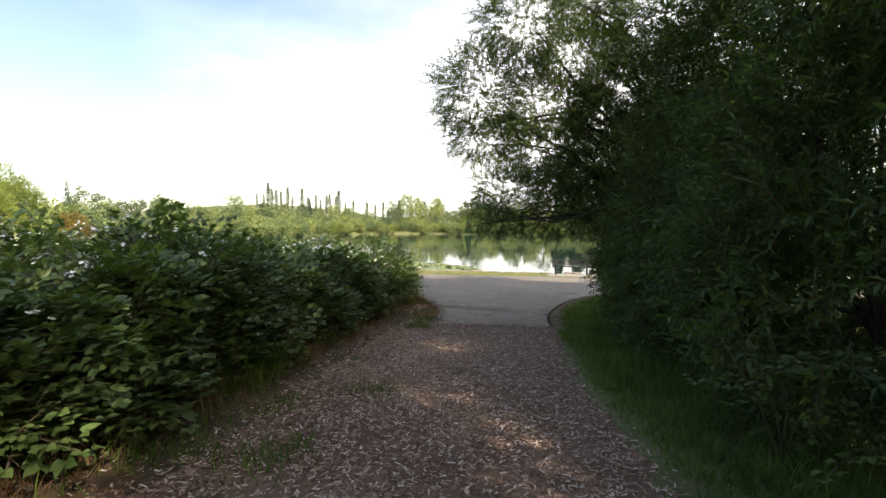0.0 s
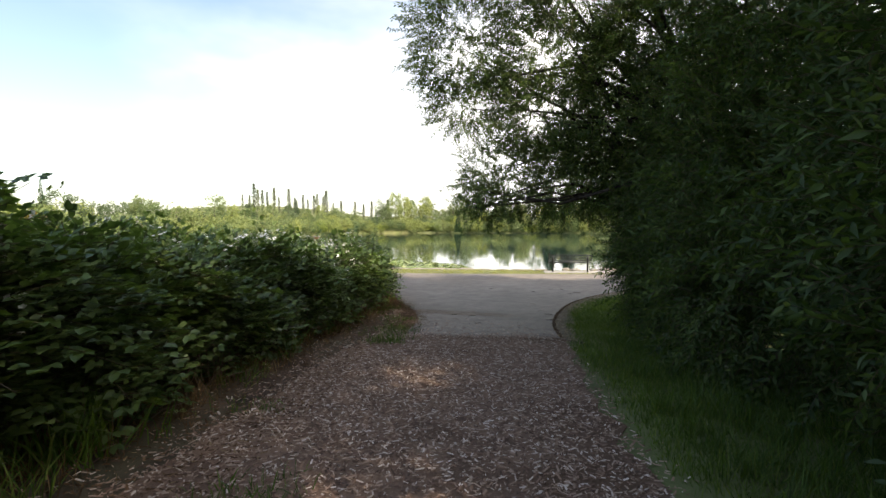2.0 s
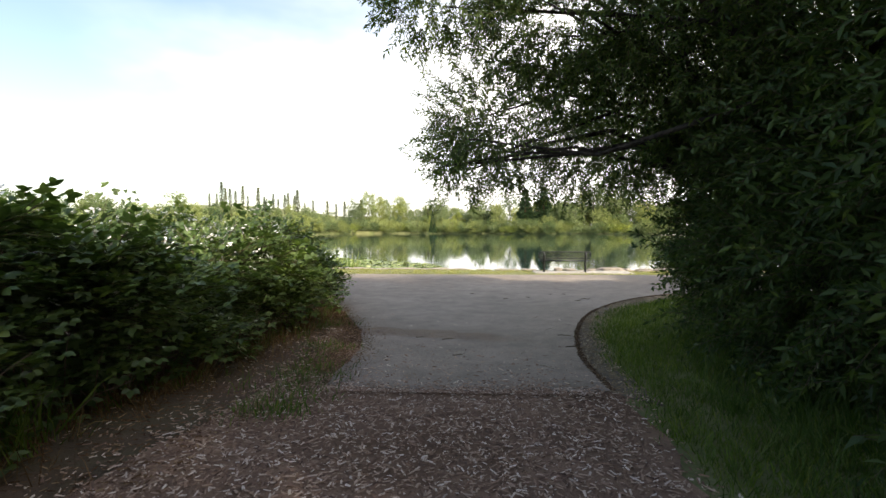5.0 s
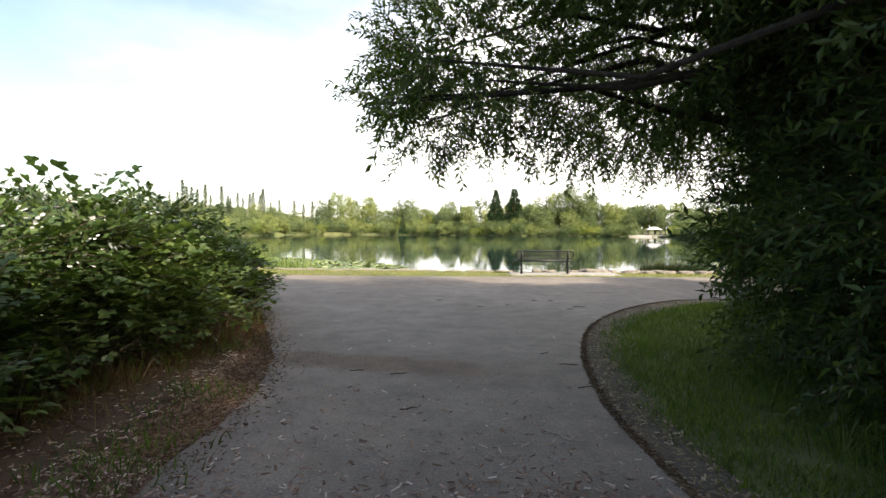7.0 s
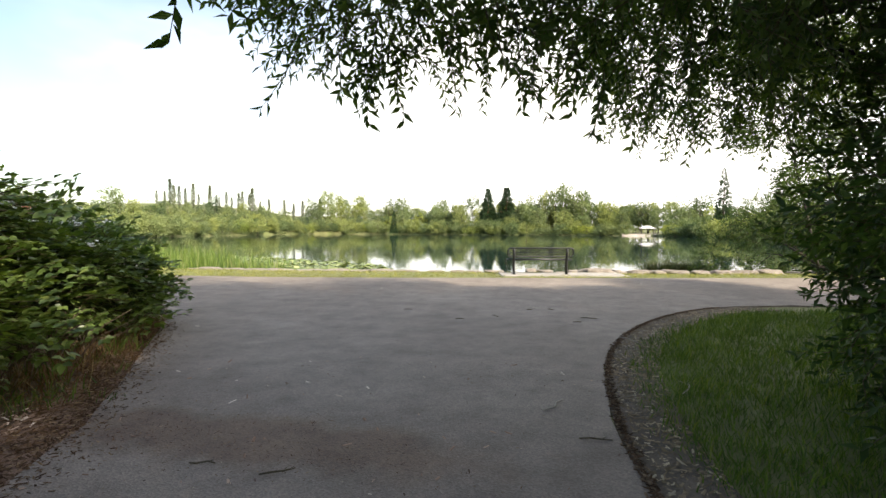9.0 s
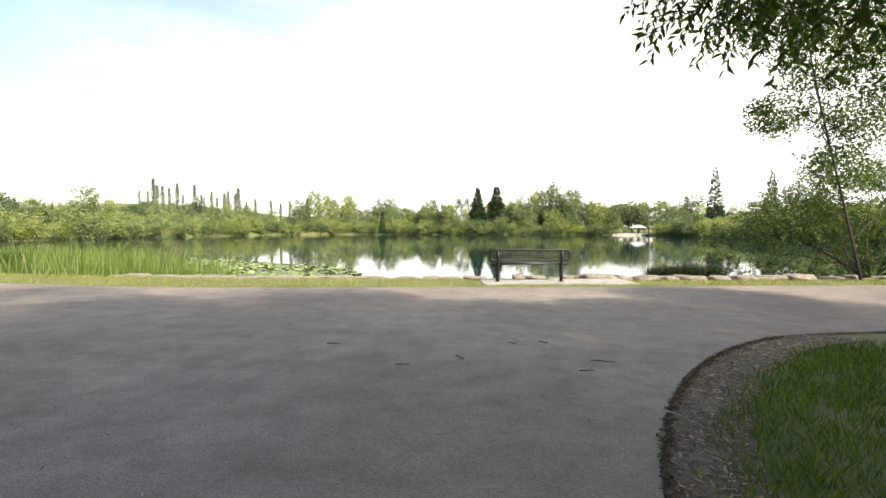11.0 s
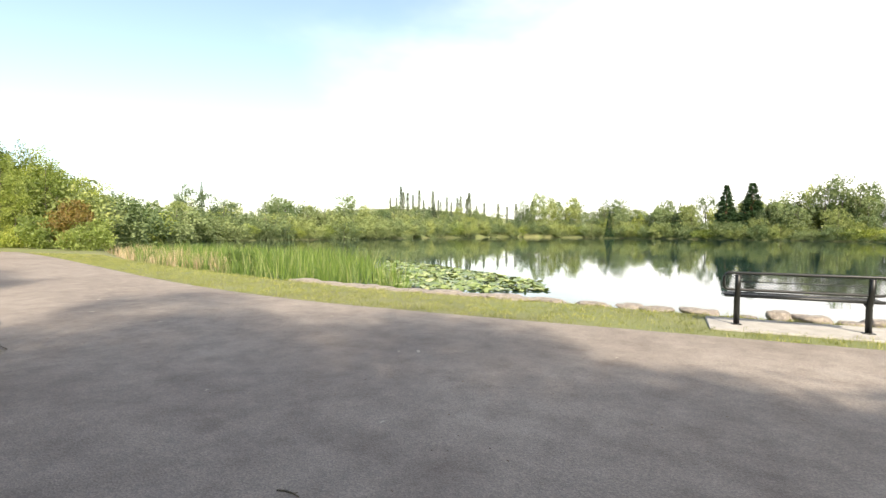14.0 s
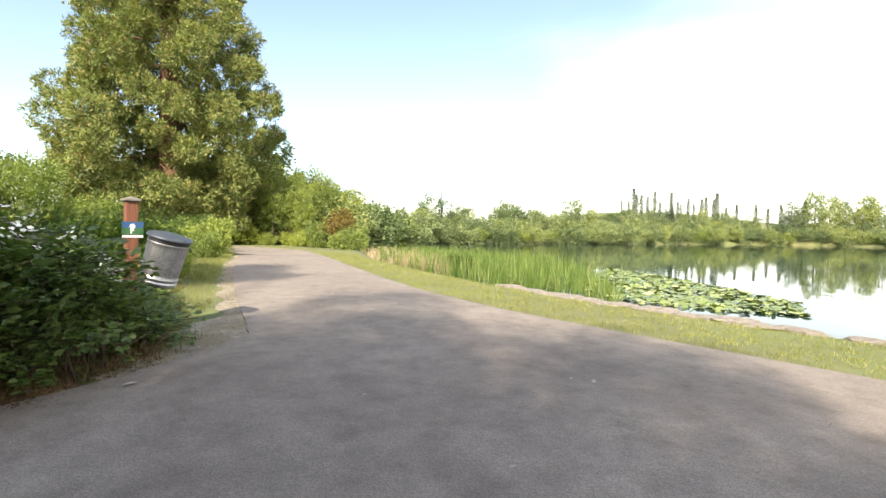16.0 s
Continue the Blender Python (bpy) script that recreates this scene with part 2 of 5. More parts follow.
def chip_wood():
    m, nd, ln = nodes_of("wood_chip")
    p = nd["Principled BSDF"]
    geo = nd.new("ShaderNodeNewGeometry")
    r = ramp(nd, ln, geo.outputs["Random Per Island"], [(0.0, (0.09, 0.05, 0.033)), (0.45, (0.28, 0.17, 0.115)), (0.8, (0.43, 0.31, 0.23)), (1.0, (0.7, 0.6, 0.51))])
    ln.new(r.outputs["Color"], p.inputs["Base Color"])
    p.inputs["Roughness"].default_value = 0.85
    return m


M_ASPHALT, M_WATER, M_CHIP = asphalt(), lake_water(), chip_wood()

# ---- geometry helpers ----
rng = np.random.default_rng(7)


class Tpl:
    """A small mesh pattern: vertices, loops, face sizes and material slots."""

    def __init__(self):
        self.v, self.l, self.s, self.m = [], [], [], []

    def face(self, pts, mat=0):
        k = len(self.v)
        self.v += [tuple(p) for p in pts]
        self.l += list(range(k, k + len(pts)))
        self.s.append(len(pts))
        self.m.append(mat)

    def poly(self, pts, faces, mat=0):
        k = len(self.v)
        self.v += [tuple(p) for p in pts]
        for f in faces:
            self.l += [k + i for i in f]
            self.s.append(len(f))
            self.m.append(mat)

    def leaf(self, at, along, up, length, width, mat=0, fold=0.18, bend=0.12):
        """One folded, slightly drooping leaf of two quads."""
        a, y = Vector(at), Vector(along).normalized()
        x = y.cross(Vector(up))
        x = x.normalized() if x.length > 1e-5 else y.orthogonal().normalized()
        z = x.cross(y)
        w = width / 2
        q = lambda sx, sy, sz: a + x * sx + y * sy + z * sz  # noqa: E731
        self.poly([q(0, 0, 0), q(w * .85, length * .3, w * fold), q(w * .8, length * .62, w * fold - bend * length * .4), q(0, length, -bend * length),
                   q(-w * .8, length * .62, w * fold - bend * length * .4), q(-w * .85, length * .3, w * fold)], [(0, 1, 2, 3), (0, 3, 4, 5)], mat)

    def chip(self, at, along, up, length, width, mat=0, fold=0.2, bend=0.0):
        """One folded pointed leaf of two triangles."""
        a, y = Vector(at), Vector(along).normalized()
        x = y.cross(Vector(up))
        x = x.normalized() if x.length > 1e-5 else y.orthogonal().normalized()
        z = x.cross(y)
        self.poly([a, a + x * width / 2 + y * length * .42 + z * width * fold, a + y * length - z * bend * length, a - x * width / 2 + y * length * .42 + z * width * fold], [(0, 1, 2), (0, 2, 3)], mat)

    def stem(self, pts, r0, r1, mat=1, sides=3):
        pts = [Vector(p) for p in pts]
        ring, n = [], len(pts)
        for i, p in enumerate(pts):
            d = (pts[min(i + 1, n - 1)] - pts[max(i - 1, 0)]).normalized()
            u = d.orthogonal().normalized()
            w = d.cross(u)
            r = r0 + (r1 - r0) * i / (n - 1)
            ring += [p + (u * math.cos(2 * math.pi * k / sides) + w * math.sin(2 * math.pi * k / sides)) * r for k in range(sides)]
        self.poly(ring, [(i * sides + k, i * sides + (k + 1) % sides, (i + 1) * sides + (k + 1) % sides, (i + 1) * sides + k) for i in range(n - 1) for k in range(sides)], mat)


def assemble(name, pairs, mats):
    """One mesh out of patterns, each at many places. pairs: (Tpl, R (N,3,3) with scale in it, P (N,3))."""
    vs, ls, ss, ms, k = [], [], [], [], 0
    for t, R, P in pairs:
        if not len(P):
            continue
        v, l = np.array(t.v), np.array(t.l)
        V = np.einsum("nij,vj->nvi", R, v) + P[:, None, :]
        vs.append(V.reshape(-1, 3))
        ls.append((l[None, :] + (np.arange(len(P)) * len(v))[:, None]).ravel() + k)
        ss.append(np.tile(t.s, len(P)))
        ms.append(np.tile(t.m, len(P)))
        k += len(P) * len(v)
    V, L, S, MI = np.concatenate(vs), np.concatenate(ls), np.concatenate(ss), np.concatenate(ms)
    me = bpy.data.meshes.new(name)
    me.vertices.add(len(V))
    me.vertices.foreach_set("co", V.astype(np.float32).ravel())
    me.loops.add(len(L))
    me.loops.foreach_set("vertex_index", L.astype(np.int32))
    me.polygons.add(len(S))
    me.polygons.foreach_set("loop_start", np.concatenate(([0], np.cumsum(S)[:-1])).astype(np.int32))
    me.polygons.foreach_set("material_index", MI.astype(np.int32))
    for m in mats:
        me.materials.append(m)
    me.update(calc_edges=True)
    return me


def axes(forward, spin, scale):
    """Turns (N,3,3): pattern y along forward, spun about it, times scale."""
    f = forward / (np.linalg.norm(forward, axis=1, keepdims=True) + 1e-9)
    h = np.where(np.abs(f[:, 2:3]) > 0.95, np.array([[1.0, 0, 0]]), np.array([[0, 0, 1.0]]))
    x = np.cross(f, h)
    x /= np.linalg.norm(x, axis=1, keepdims=True)
    z = np.cross(x, f)
    c, s = np.cos(spin)[:, None], np.sin(spin)[:, None]
    x2, z2 = x * c + z * s, -x * s + z * c
    return np.stack([x2, f, z2], axis=2) * scale[:, None, None]


def strew(name, tpls, P, forward, scale, mats, spin=0.5):
    """Patterns picked at random at the places P."""
    n = len(P)
    pick = rng.integers(0, len(tpls), n)
    R = axes(forward, rng.normal(0, spin, n), scale)
    return assemble(name, [(t, R[pick == i], P[pick == i]) for i, t in enumerate(tpls)], mats)


def part(name, data, parent, label="", material=None):
    """A bmesh or mesh as one mesh object under a thing."""
    if isinstance(data, bmesh.types.BMesh):
        me = bpy.data.meshes.new(name)
        bmesh.ops.recalc_face_normals(data, faces=data.faces)
        data.to_mesh(me)
        data.free()
    else:
        me = data
    if material:
        me.materials.append(material)
    ob = new(name, me)
    ob.parent = parent
    if label:
        ob["label"] = label
    return ob


def thing(name, at, label, category, group="", kind=""):
    ob = new(name)
    ob.location = at
    ob.empty_display_size = 0.2
    return tagged(ob, label, category, group, kind)


def tube(bm, pts, radii, sides=8, cap=True):
    pts = [Vector(p) for p in pts]
    n, rings = len(pts), []
    for i, p in enumerate(pts):
        d = (pts[min(i + 1, n - 1)] - pts[max(i - 1, 0)]).normalized()
        u = (Vector((0, 0, 1)).cross(d) if abs(d.z) < 0.9 else Vector((1, 0, 0)).cross(d)).normalized()
        w = d.cross(u)
        r = radii[i] if hasattr(radii, "__len__") else radii
        rings.append([bm.verts.new(p + (u * math.cos(2 * math.pi * k / sides) + w * math.sin(2 * math.pi * k / sides)) * r) for k in range(sides)])
    for a, b in zip(rings, rings[1:]):
        for k in range(sides):
            bm.faces.new((a[k], a[(k + 1) % sides], b[(k + 1) % sides], b[k])).smooth = True
    if cap:
        bm.faces.new(rings[0][::-1])
        bm.faces.new(rings[-1])
    return bm


def box(bm, lo, hi, bevel=0.0):
    c = [(a + b) / 2 for a, b in zip(lo, hi)]
    got = bmesh.ops.create_cube(bm, size=1.0, matrix=Matrix.Translation(c) @ Matrix.Diagonal((hi[0] - lo[0], hi[1] - lo[1], hi[2] - lo[2], 1)))
    if bevel:
        es = list({e for v in got["verts"] for e in v.link_edges})
        bmesh.ops.bevel(bm, geom=es, offset=bevel, segments=2, affect="EDGES", profile=0.5)
    return bm


def resample(pts, step):
    """Points every step along a smoothed polyline."""
    p = np.array(pts, float)
    for _ in range(3):
        q = np.empty((2 * len(p) - 2, 2))
        q[0::2] = p[:-1] * 0.75 + p[1:] * 0.25
        q[1::2] = p[:-1] * 0.25 + p[1:] * 0.75
        p = np.vstack([p[:1], q, p[-1:]])
    d = np.concatenate(([0], np.cumsum(np.linalg.norm(np.diff(p, axis=0), axis=1))))
    u = np.linspace(0, d[-1], max(2, int(d[-1] / step) + 1))
    return np.stack([np.interp(u, d, p[:, 0]), np.interp(u, d, p[:, 1])], axis=1)


# ---- the lie of the land ----
WATER = -0.36
SLOPE_Y = [-60, -8, -2, 0, 4, 5.5, 9, 12, 15, 17]
SLOPE_Z = [2.6, 1.45, 1.08, 0.93, 0.57, 0.46, 0.19, 0.075, 0.01, 0.0]


def lie(y):
    """Height of the ground on the near side, which falls towards the lake."""
    y = np.asarray(y, float)
    return sum(np.interp(y + d, SLOPE_Y, SLOPE_Z) for d in (-1, -0.5, 0, 0.5, 1)) / 5


NEAR_SHORE = [(60, 33), (30, 31.0), (18, 29.6), (8.2, 27.9), (3.7, 26.8), (1.7, 26.6), (-4.6, 26.0), (-9.1, 25.4), (-15, 25.3), (-27, 26.5), (-40, 30)]
FAR_SHORE = [(-40, 30), (-66, 40), (-84, 58), (-88, 92), (-98, 136), (-107, 220), (-60, 216), (-18, 203), (14, 196), (32, 190), (42, 166), (46, 138), (41, 98), (40, 72), (46, 50), (60, 33)]
LAKE = np.vstack([resample(NEAR_SHORE, 0.7)[:-1], resample(FAR_SHORE, 4)[:-1]])


def lake_distance(x, y):
    """Signed distance to the shoreline, positive over the water."""
    x, y = np.asarray(x, float).ravel(), np.asarray(y, float).ravel()
    best, inside = np.full(x.shape, 1e9), np.zeros(x.shape, bool)
    for (ax, ay), (bx, by) in zip(LAKE, np.roll(LAKE, -1, axis=0)):
        dx, dy = bx - ax, by - ay
        k = np.clip(((x - ax) * dx + (y - ay) * dy) / (dx * dx + dy * dy + 1e-12), 0, 1)
        best = np.minimum(best, np.hypot(x - ax - k * dx, y - ay - k * dy))
        hit = ((ay > y) != (by > y)) & (x < dx * (y - ay) / (dy if abs(dy) > 1e-12 else 1e-12) + ax)
        inside ^= hit
    return np.where(inside, best, -best)


def land(x, y):
    """Ground height anywhere."""
    x, y = np.asarray(x, float).ravel(), np.asarray(y, float).ravel()
    d = lake_distance(x, y)
    far = np.clip(-d - 12, 0, None)
    hill = 14 * np.exp(-(((x + 215) / 80) ** 2 + ((y - 270) / 110) ** 2)) + 3 * np.clip(far / 120, 0, 1)
    base = np.where(y < 60, lie(y), 0.2) + np.where((y > 45) | (x < -70), hill, 0)
    bank = np.clip((d + 0.1) / 1.1, 0, 1)
    return base * (1 - bank) + np.where(bank > 0, -1.1, 0) * bank - 0.05 * np.clip((d + 1.0) / 0.8, 0, 1)


def spaced(stops):
    out = []
    for a, b, step in stops:
        out += list(np.arange(a, b, step))
    return np.array(out + [stops[-1][1]])


gx = spaced([(-1800, -400, 140), (-400, -130, 15), (-130, -60, 2.5), (-60, -16, 1.5), (-16, 14, 0.45), (14, 60, 1.5), (60, 400, 14), (400, 1800, 140)])
gy = spaced([(-1200, -60, 95), (-60, -6, 3), (-6, 22, 0.45), (22, 30, 0.3), (30, 60, 2), (60, 240, 2.5), (240, 400, 12), (400, 1800, 140)])
X, Y = np.meshgrid(gx, gy)
Z = land(X, Y)
nx, ny = len(gx), len(gy)
idx = np.arange(nx * ny).reshape(ny, nx)
quads = np.stack([idx[:-1, :-1], idx[:-1, 1:], idx[1:, 1:], idx[1:, :-1]], axis=-1).reshape(-1, 4)
me = bpy.data.meshes.new("ground")
me.from_pydata(np.stack([X.ravel(), Y.ravel(), Z], axis=1).tolist(), [], quads.tolist())
me.polygons.foreach_set("use_smooth", [True] * len(me.polygons))
me.materials.append(M_GROUND)
tagged(new("ground", me), "grassy soil falling gently to the lake and rising to hills", "ground", kind="structure")

bm = bmesh.new()
bm.faces.new([bm.verts.new(p) for p in ((-260, 18, WATER), (200, 18, WATER), (200, 330, WATER), (-260, 330, WATER))])
me = bpy.data.meshes.new("water")
bm.to_mesh(me)
bm.free()
me.materials.append(M_WATER)
tagged(new("water", me), "still lake mirroring the trees and the bright sky", "lake", kind="structure")


def sheet(name, outline, lift, material, label, category, step=0.8, skirt=0.06):
    """A thin sheet draped on the near ground, with a cut edge."""
    bm = bmesh.new()
    vs = [bm.verts.new((x, y, 0)) for x, y in outline]
    f = bm.faces.new(vs)
    bmesh.ops.triangulate(bm, faces=[f])
    ys = [p[1] for p in outline]
    for cut in np.arange(max(min(ys), -6.0) + step, min(max(ys), 18.0), step):
        bmesh.ops.bisect_plane(bm, geom=bm.verts[:] + bm.edges[:] + bm.faces[:], plane_co=(0, cut, 0), plane_no=(0, 1, 0))
    for v in bm.verts:
        v.co.z = float(lie(v.co.y)) + lift
    rim = [e for e in bm.edges if e.is_boundary]
    got = bmesh.ops.extrude_edge_only(bm, edges=rim)
    for v in (g for g in got["geom"] if isinstance(g, bmesh.types.BMVert)):
        v.co.z -= skirt
    bmesh.ops.recalc_face_normals(bm, faces=bm.faces)
    me = bpy.data.meshes.new(name)
    bm.to_mesh(me)
    bm.free()
    me.materials.append(material)
    return tagged(new(name, me), label, category, kind="structure")


# edges of the paths, from the left of the lake walk round to its right
WALK_FAR = resample([(60, 37 - 6), (30, 29.2), (14, 26.8), (6.6, 25.2), (3.1, 24.42), (-1.3, 23.52), (-4.5, 22.85), (-8.5, 22.2), (-14, 22.35), (-24, 23.6), (-33, 24.6), (-41, 24.9), (-47.5, 22.6), (-50.5, 17), (-51.5, 8), (-51, -6)], 0.5)
EDGE_LEFT = resample([(-46.4, -6), (-46.8, 8), (-45.8, 16), (-43.2, 19.4), (-38, 20.4), (-32, 19.8), (-22, 18.5), (-12.2, 17.8), (-8.3, 17.65), (-7.0, 17.6), (-6.8, 17.4), (-6.15, 16.9), (-5.2, 16.0), (-4.5, 15.0), (-3.6, 13.7), (-2.85, 12.7), (-2.3, 11.7), (-1.9, 10.8), (-1.5, 9.1)], 0.3)
EDGE_RIGHT = resample([(1.2, 9.85), (1.05, 10.5), (0.87, 11.5), (0.8, 13.0), (0.9, 14.6), (1.2, 16.0), (2.0, 17.7), (3.1, 18.95), (4.2, 19.45), (5.4, 19.65), (9, 20.4), (14, 21.4), (30, 23.5), (60, 25)], 0.3)
wob = lambda p, a: p + np.stack([rng.normal(0, a, len(p)), rng.normal(0, a, len(p))], axis=1)  # noqa: E731
join_line = np.stack([np.linspace(-1.4, 1.15, 10), np.linspace(9.15, 9.8, 10) + rng.normal(0, 0.06, 10)], axis=1)
road = np.vstack([WALK_FAR, wob(EDGE_LEFT, 0.015), join_line[1:-1], wob(EDGE_RIGHT, 0.012)])
sheet("pavement", road.tolist(), 0.03, M_ASPHALT, "worn grey asphalt lakeside walk with a side path", "path")
CHIP_L = resample([(2.2, -7), (1.2, -3), (0.2, 0), (-0.9, 3.9), (-1.7, 7), (-2.0, 9), (-2.6, 11), (-3.2, 12.6), (-4.6, 14.4), (-5.2, 15.9)], 0.4)
CHIP_R = resample([(1.32, 10.0), (1.4, 9.1), (1.8, 6.7), (2.35, 4.3), (2.9, 2.3), (3.5, 0), (4.2, -3), (5.0, -7)], 0.4)
chips = np.vstack([wob(CHIP_L, 0.05), [(-4.0, 14.6), (-2.4, 12.3), (-1.2, 9.6), (0.6, 10.1)], wob(CHIP_R, 0.05)])
sheet("wood_chip_path", chips.tolist(), 0.012, M_CHIPBED, "brown wood-chip footpath, trodden and uneven", "path")
LITTER = resample([(1.4, -7), (0.4, -3), (-0.6, 0), (-1.4, 3), (-2.6, 7), (-3.4, 11), (-4.6, 14.6), (-5.6, 15.9)], 0.6)
litter = np.vstack([LITTER + np.array([[0.9, 0.0]]), (LITTER + np.array([[-5.0, 0.5]]))[::-1]])
sheet("earth_under_hedge", litter.tolist(), 0.006, M_EARTH, "dark earth with dead leaves and dry grass", "ground")
VERGE = np.vstack([EDGE_RIGHT[:36], (EDGE_RIGHT[:36] + np.array([[0.46, -0.3]]))[::-1]])
sheet("bark_strip", VERGE.tolist(), 0.015, M_BARKBED, "strip of bark litter edging the asphalt", "ground")

# ---- plant patterns ----


def bramble_spray(n, length):
    t = Tpl()
    droop = rng.uniform(0.1, 0.35)
    pts = [(0.03 * math.sin(3 * s), s * length, -droop * length * s * s) for s in np.linspace(0, 1, 3)]
    t.stem(pts, 0.005, 0.002)
    for i in range(n):
        s = (i + 0.6) / n
        a = Vector((0, s * length, -droop * length * s * s))
        side = 1 if i % 2 else -1
        out = Vector((side * rng.uniform(0.6, 1.0), rng.uniform(0.2, 0.8), rng.uniform(-0.1, 0.25))).normalized()
        tip = a + out * 0.06
        size = rng.uniform(0.05, 0.08)
        up = Vector((rng.normal(0, .25), rng.normal(0, .25), 1))
        for ang in (0, 62, -62):
            d = Matrix.Rotation(radians(ang), 3, "Z") @ out
            t.leaf(tip, d, up, size * (1.1 if ang == 0 else 0.9), size * 0.72, 0, 0.25, 0.15)
    return t


def willow_twig(n, length, leaf):
    t = Tpl()
    droop = rng.uniform(-0.05, 0.28)
    at = lambda s: Vector((0.04 * math.sin(4 * s), s * length, -droop * length * s * s))  # noqa: E731
    t.stem([at(s) for s in np.linspace(0, 1, 3)], 0.004, 0.0015)
    for i in range(n):
        s = (i + 0.7) / n
        ang = i * 2.4
        out = Vector((math.cos(ang), 0.8, math.sin(ang) * 0.7 - 0.2))
        t.chip(at(s), out, Vector((rng.normal(0, .4), 0, 1)), leaf * rng.uniform(0.7, 1.15), leaf * 0.32, 0, 0.15, 0.15)
    return t


def leaf_tuft(n, radius, leaf, ratio=0.6, flat=1.0):
    """A loose ball of leaves."""
    t = Tpl()
    for _ in range(n):
        p = Vector(rng.normal(0, 1, 3))
        p = p.normalized() * radius * rng.uniform(0.3, 1.0)
        p.z *= flat
        t.chip(p, p.normalized() + Vector(rng.normal(0, .6, 3)), Vector((rng.normal(0, .5), rng.normal(0, .5), 1)), leaf * rng.uniform(.7, 1.2), leaf * ratio)
    return t


def needle_tuft(n, radius, length, width):
    t = Tpl()
    for _ in range(n):
        d = Vector((rng.normal(0, .55), 1, rng.normal(0, .55))).normalized()
        p = Vector((rng.normal(0, .3), rng.uniform(-.2, .9), rng.normal(0, .3))) * radius
        t.chip(p, d, Vector((rng.normal(0, 1), 0, rng.normal(0, 1))), length * rng.uniform(.6, 1.2), width, 0, 0.1, 0.1)
    return t


def blade_tuft(n, height, width, spread, lean=0.35):
    """Blades of grass that grow along y (turned upright when strewn)."""
    t = Tpl()
    for _ in range(n):
        b = Vector((rng.normal(0, spread), 0, rng.normal(0, spread)))
        h = height * rng.uniform(.55, 1.1)
        d = Vector((rng.normal(0, lean), 1, rng.normal(0, lean))).normalized()
        side = Vector((1, 0, rng.normal(0, .6))).normalized() * width / 2
        mid = b + d * h * .55
        tip = b + d * h + Vector((d.x, -.15, d.z)) * h * .35
        t.poly([b - side, b + side, mid + side * .8, tip, mid - side * .8], [(0, 1, 2, 4), (4, 2, 3)])
    return t


def flower_cluster():
    t = Tpl()
    for _ in range(4):
        c = Vector((rng.normal(0, .035), rng.uniform(0, .05), rng.normal(0, .035)))
        for k in range(5):
            a = k * 2 * math.pi / 5
            d = Vector((math.cos(a), 0.35, math.sin(a)))
            t.leaf(c, d, Vector((0, 1, 0)), 0.02, 0.017, 0, 0.2, 0.0)
    return t


BRAMBLE = [bramble_spray(8, 0.42) for _ in range(5)]
WILLOW = [willow_twig(17, 0.42, 0.09) for _ in range(5)]
FLOWERS = [flower_cluster() for _ in range(3)]
UP = np.array([[0.0, 0.0, 1.0]])

# ---- bramble hedge ----
HEDGE = resample([(1.2, -7), (0.2, -3), (-0.75, 0), (-1.3, 2.4), (-2.0, 4.8), (-2.9, 7.5), (-3.3, 10.0), (-3.75, 12.6), (-4.35, 14.0), (-4.95, 15.2), (-5.5, 15.95), (-6.1, 16.3), (-7.2, 16.3), (-9, 16.0), (-14, 16.2)], 0.1)
HD = np.concatenate(([0], np.cumsum(np.linalg.norm(np.diff(HEDGE, axis=0), axis=1))))
HT = np.gradient(HEDGE, axis=0)
HT /= np.linalg.norm(HT, axis=1, keepdims=True)
HN = np.stack([HT[:, 1], -HT[:, 0]], axis=1)      # out of the hedge, towards the path

CORNER = float(HD[np.argmin(np.abs(HEDGE[:, 1] - 15.85))])


def hedge_height(u, x):
    full = 1.38 + 0.2 * np.sin(u * 1.3 + 0.5) + 0.14 * np.sin(u * 3.1) + 0.12 * np.sin(u * 6.7 + x)
    full = full * (0.81 + 0.1 * np.clip((u - 14) / 7, 0, 1))
    return full * (1.15 - 0.68 * np.clip((u - CORNER) / 1.2, 0, 1))      # lower past the corner, where the bin stands


LONG = [assemble("cane", [(bramble_spray(9, 0.95), np.eye(3)[None], np.zeros((1, 3)))], [M_BRAMBLE, M_STEM]) for _ in range(3)]


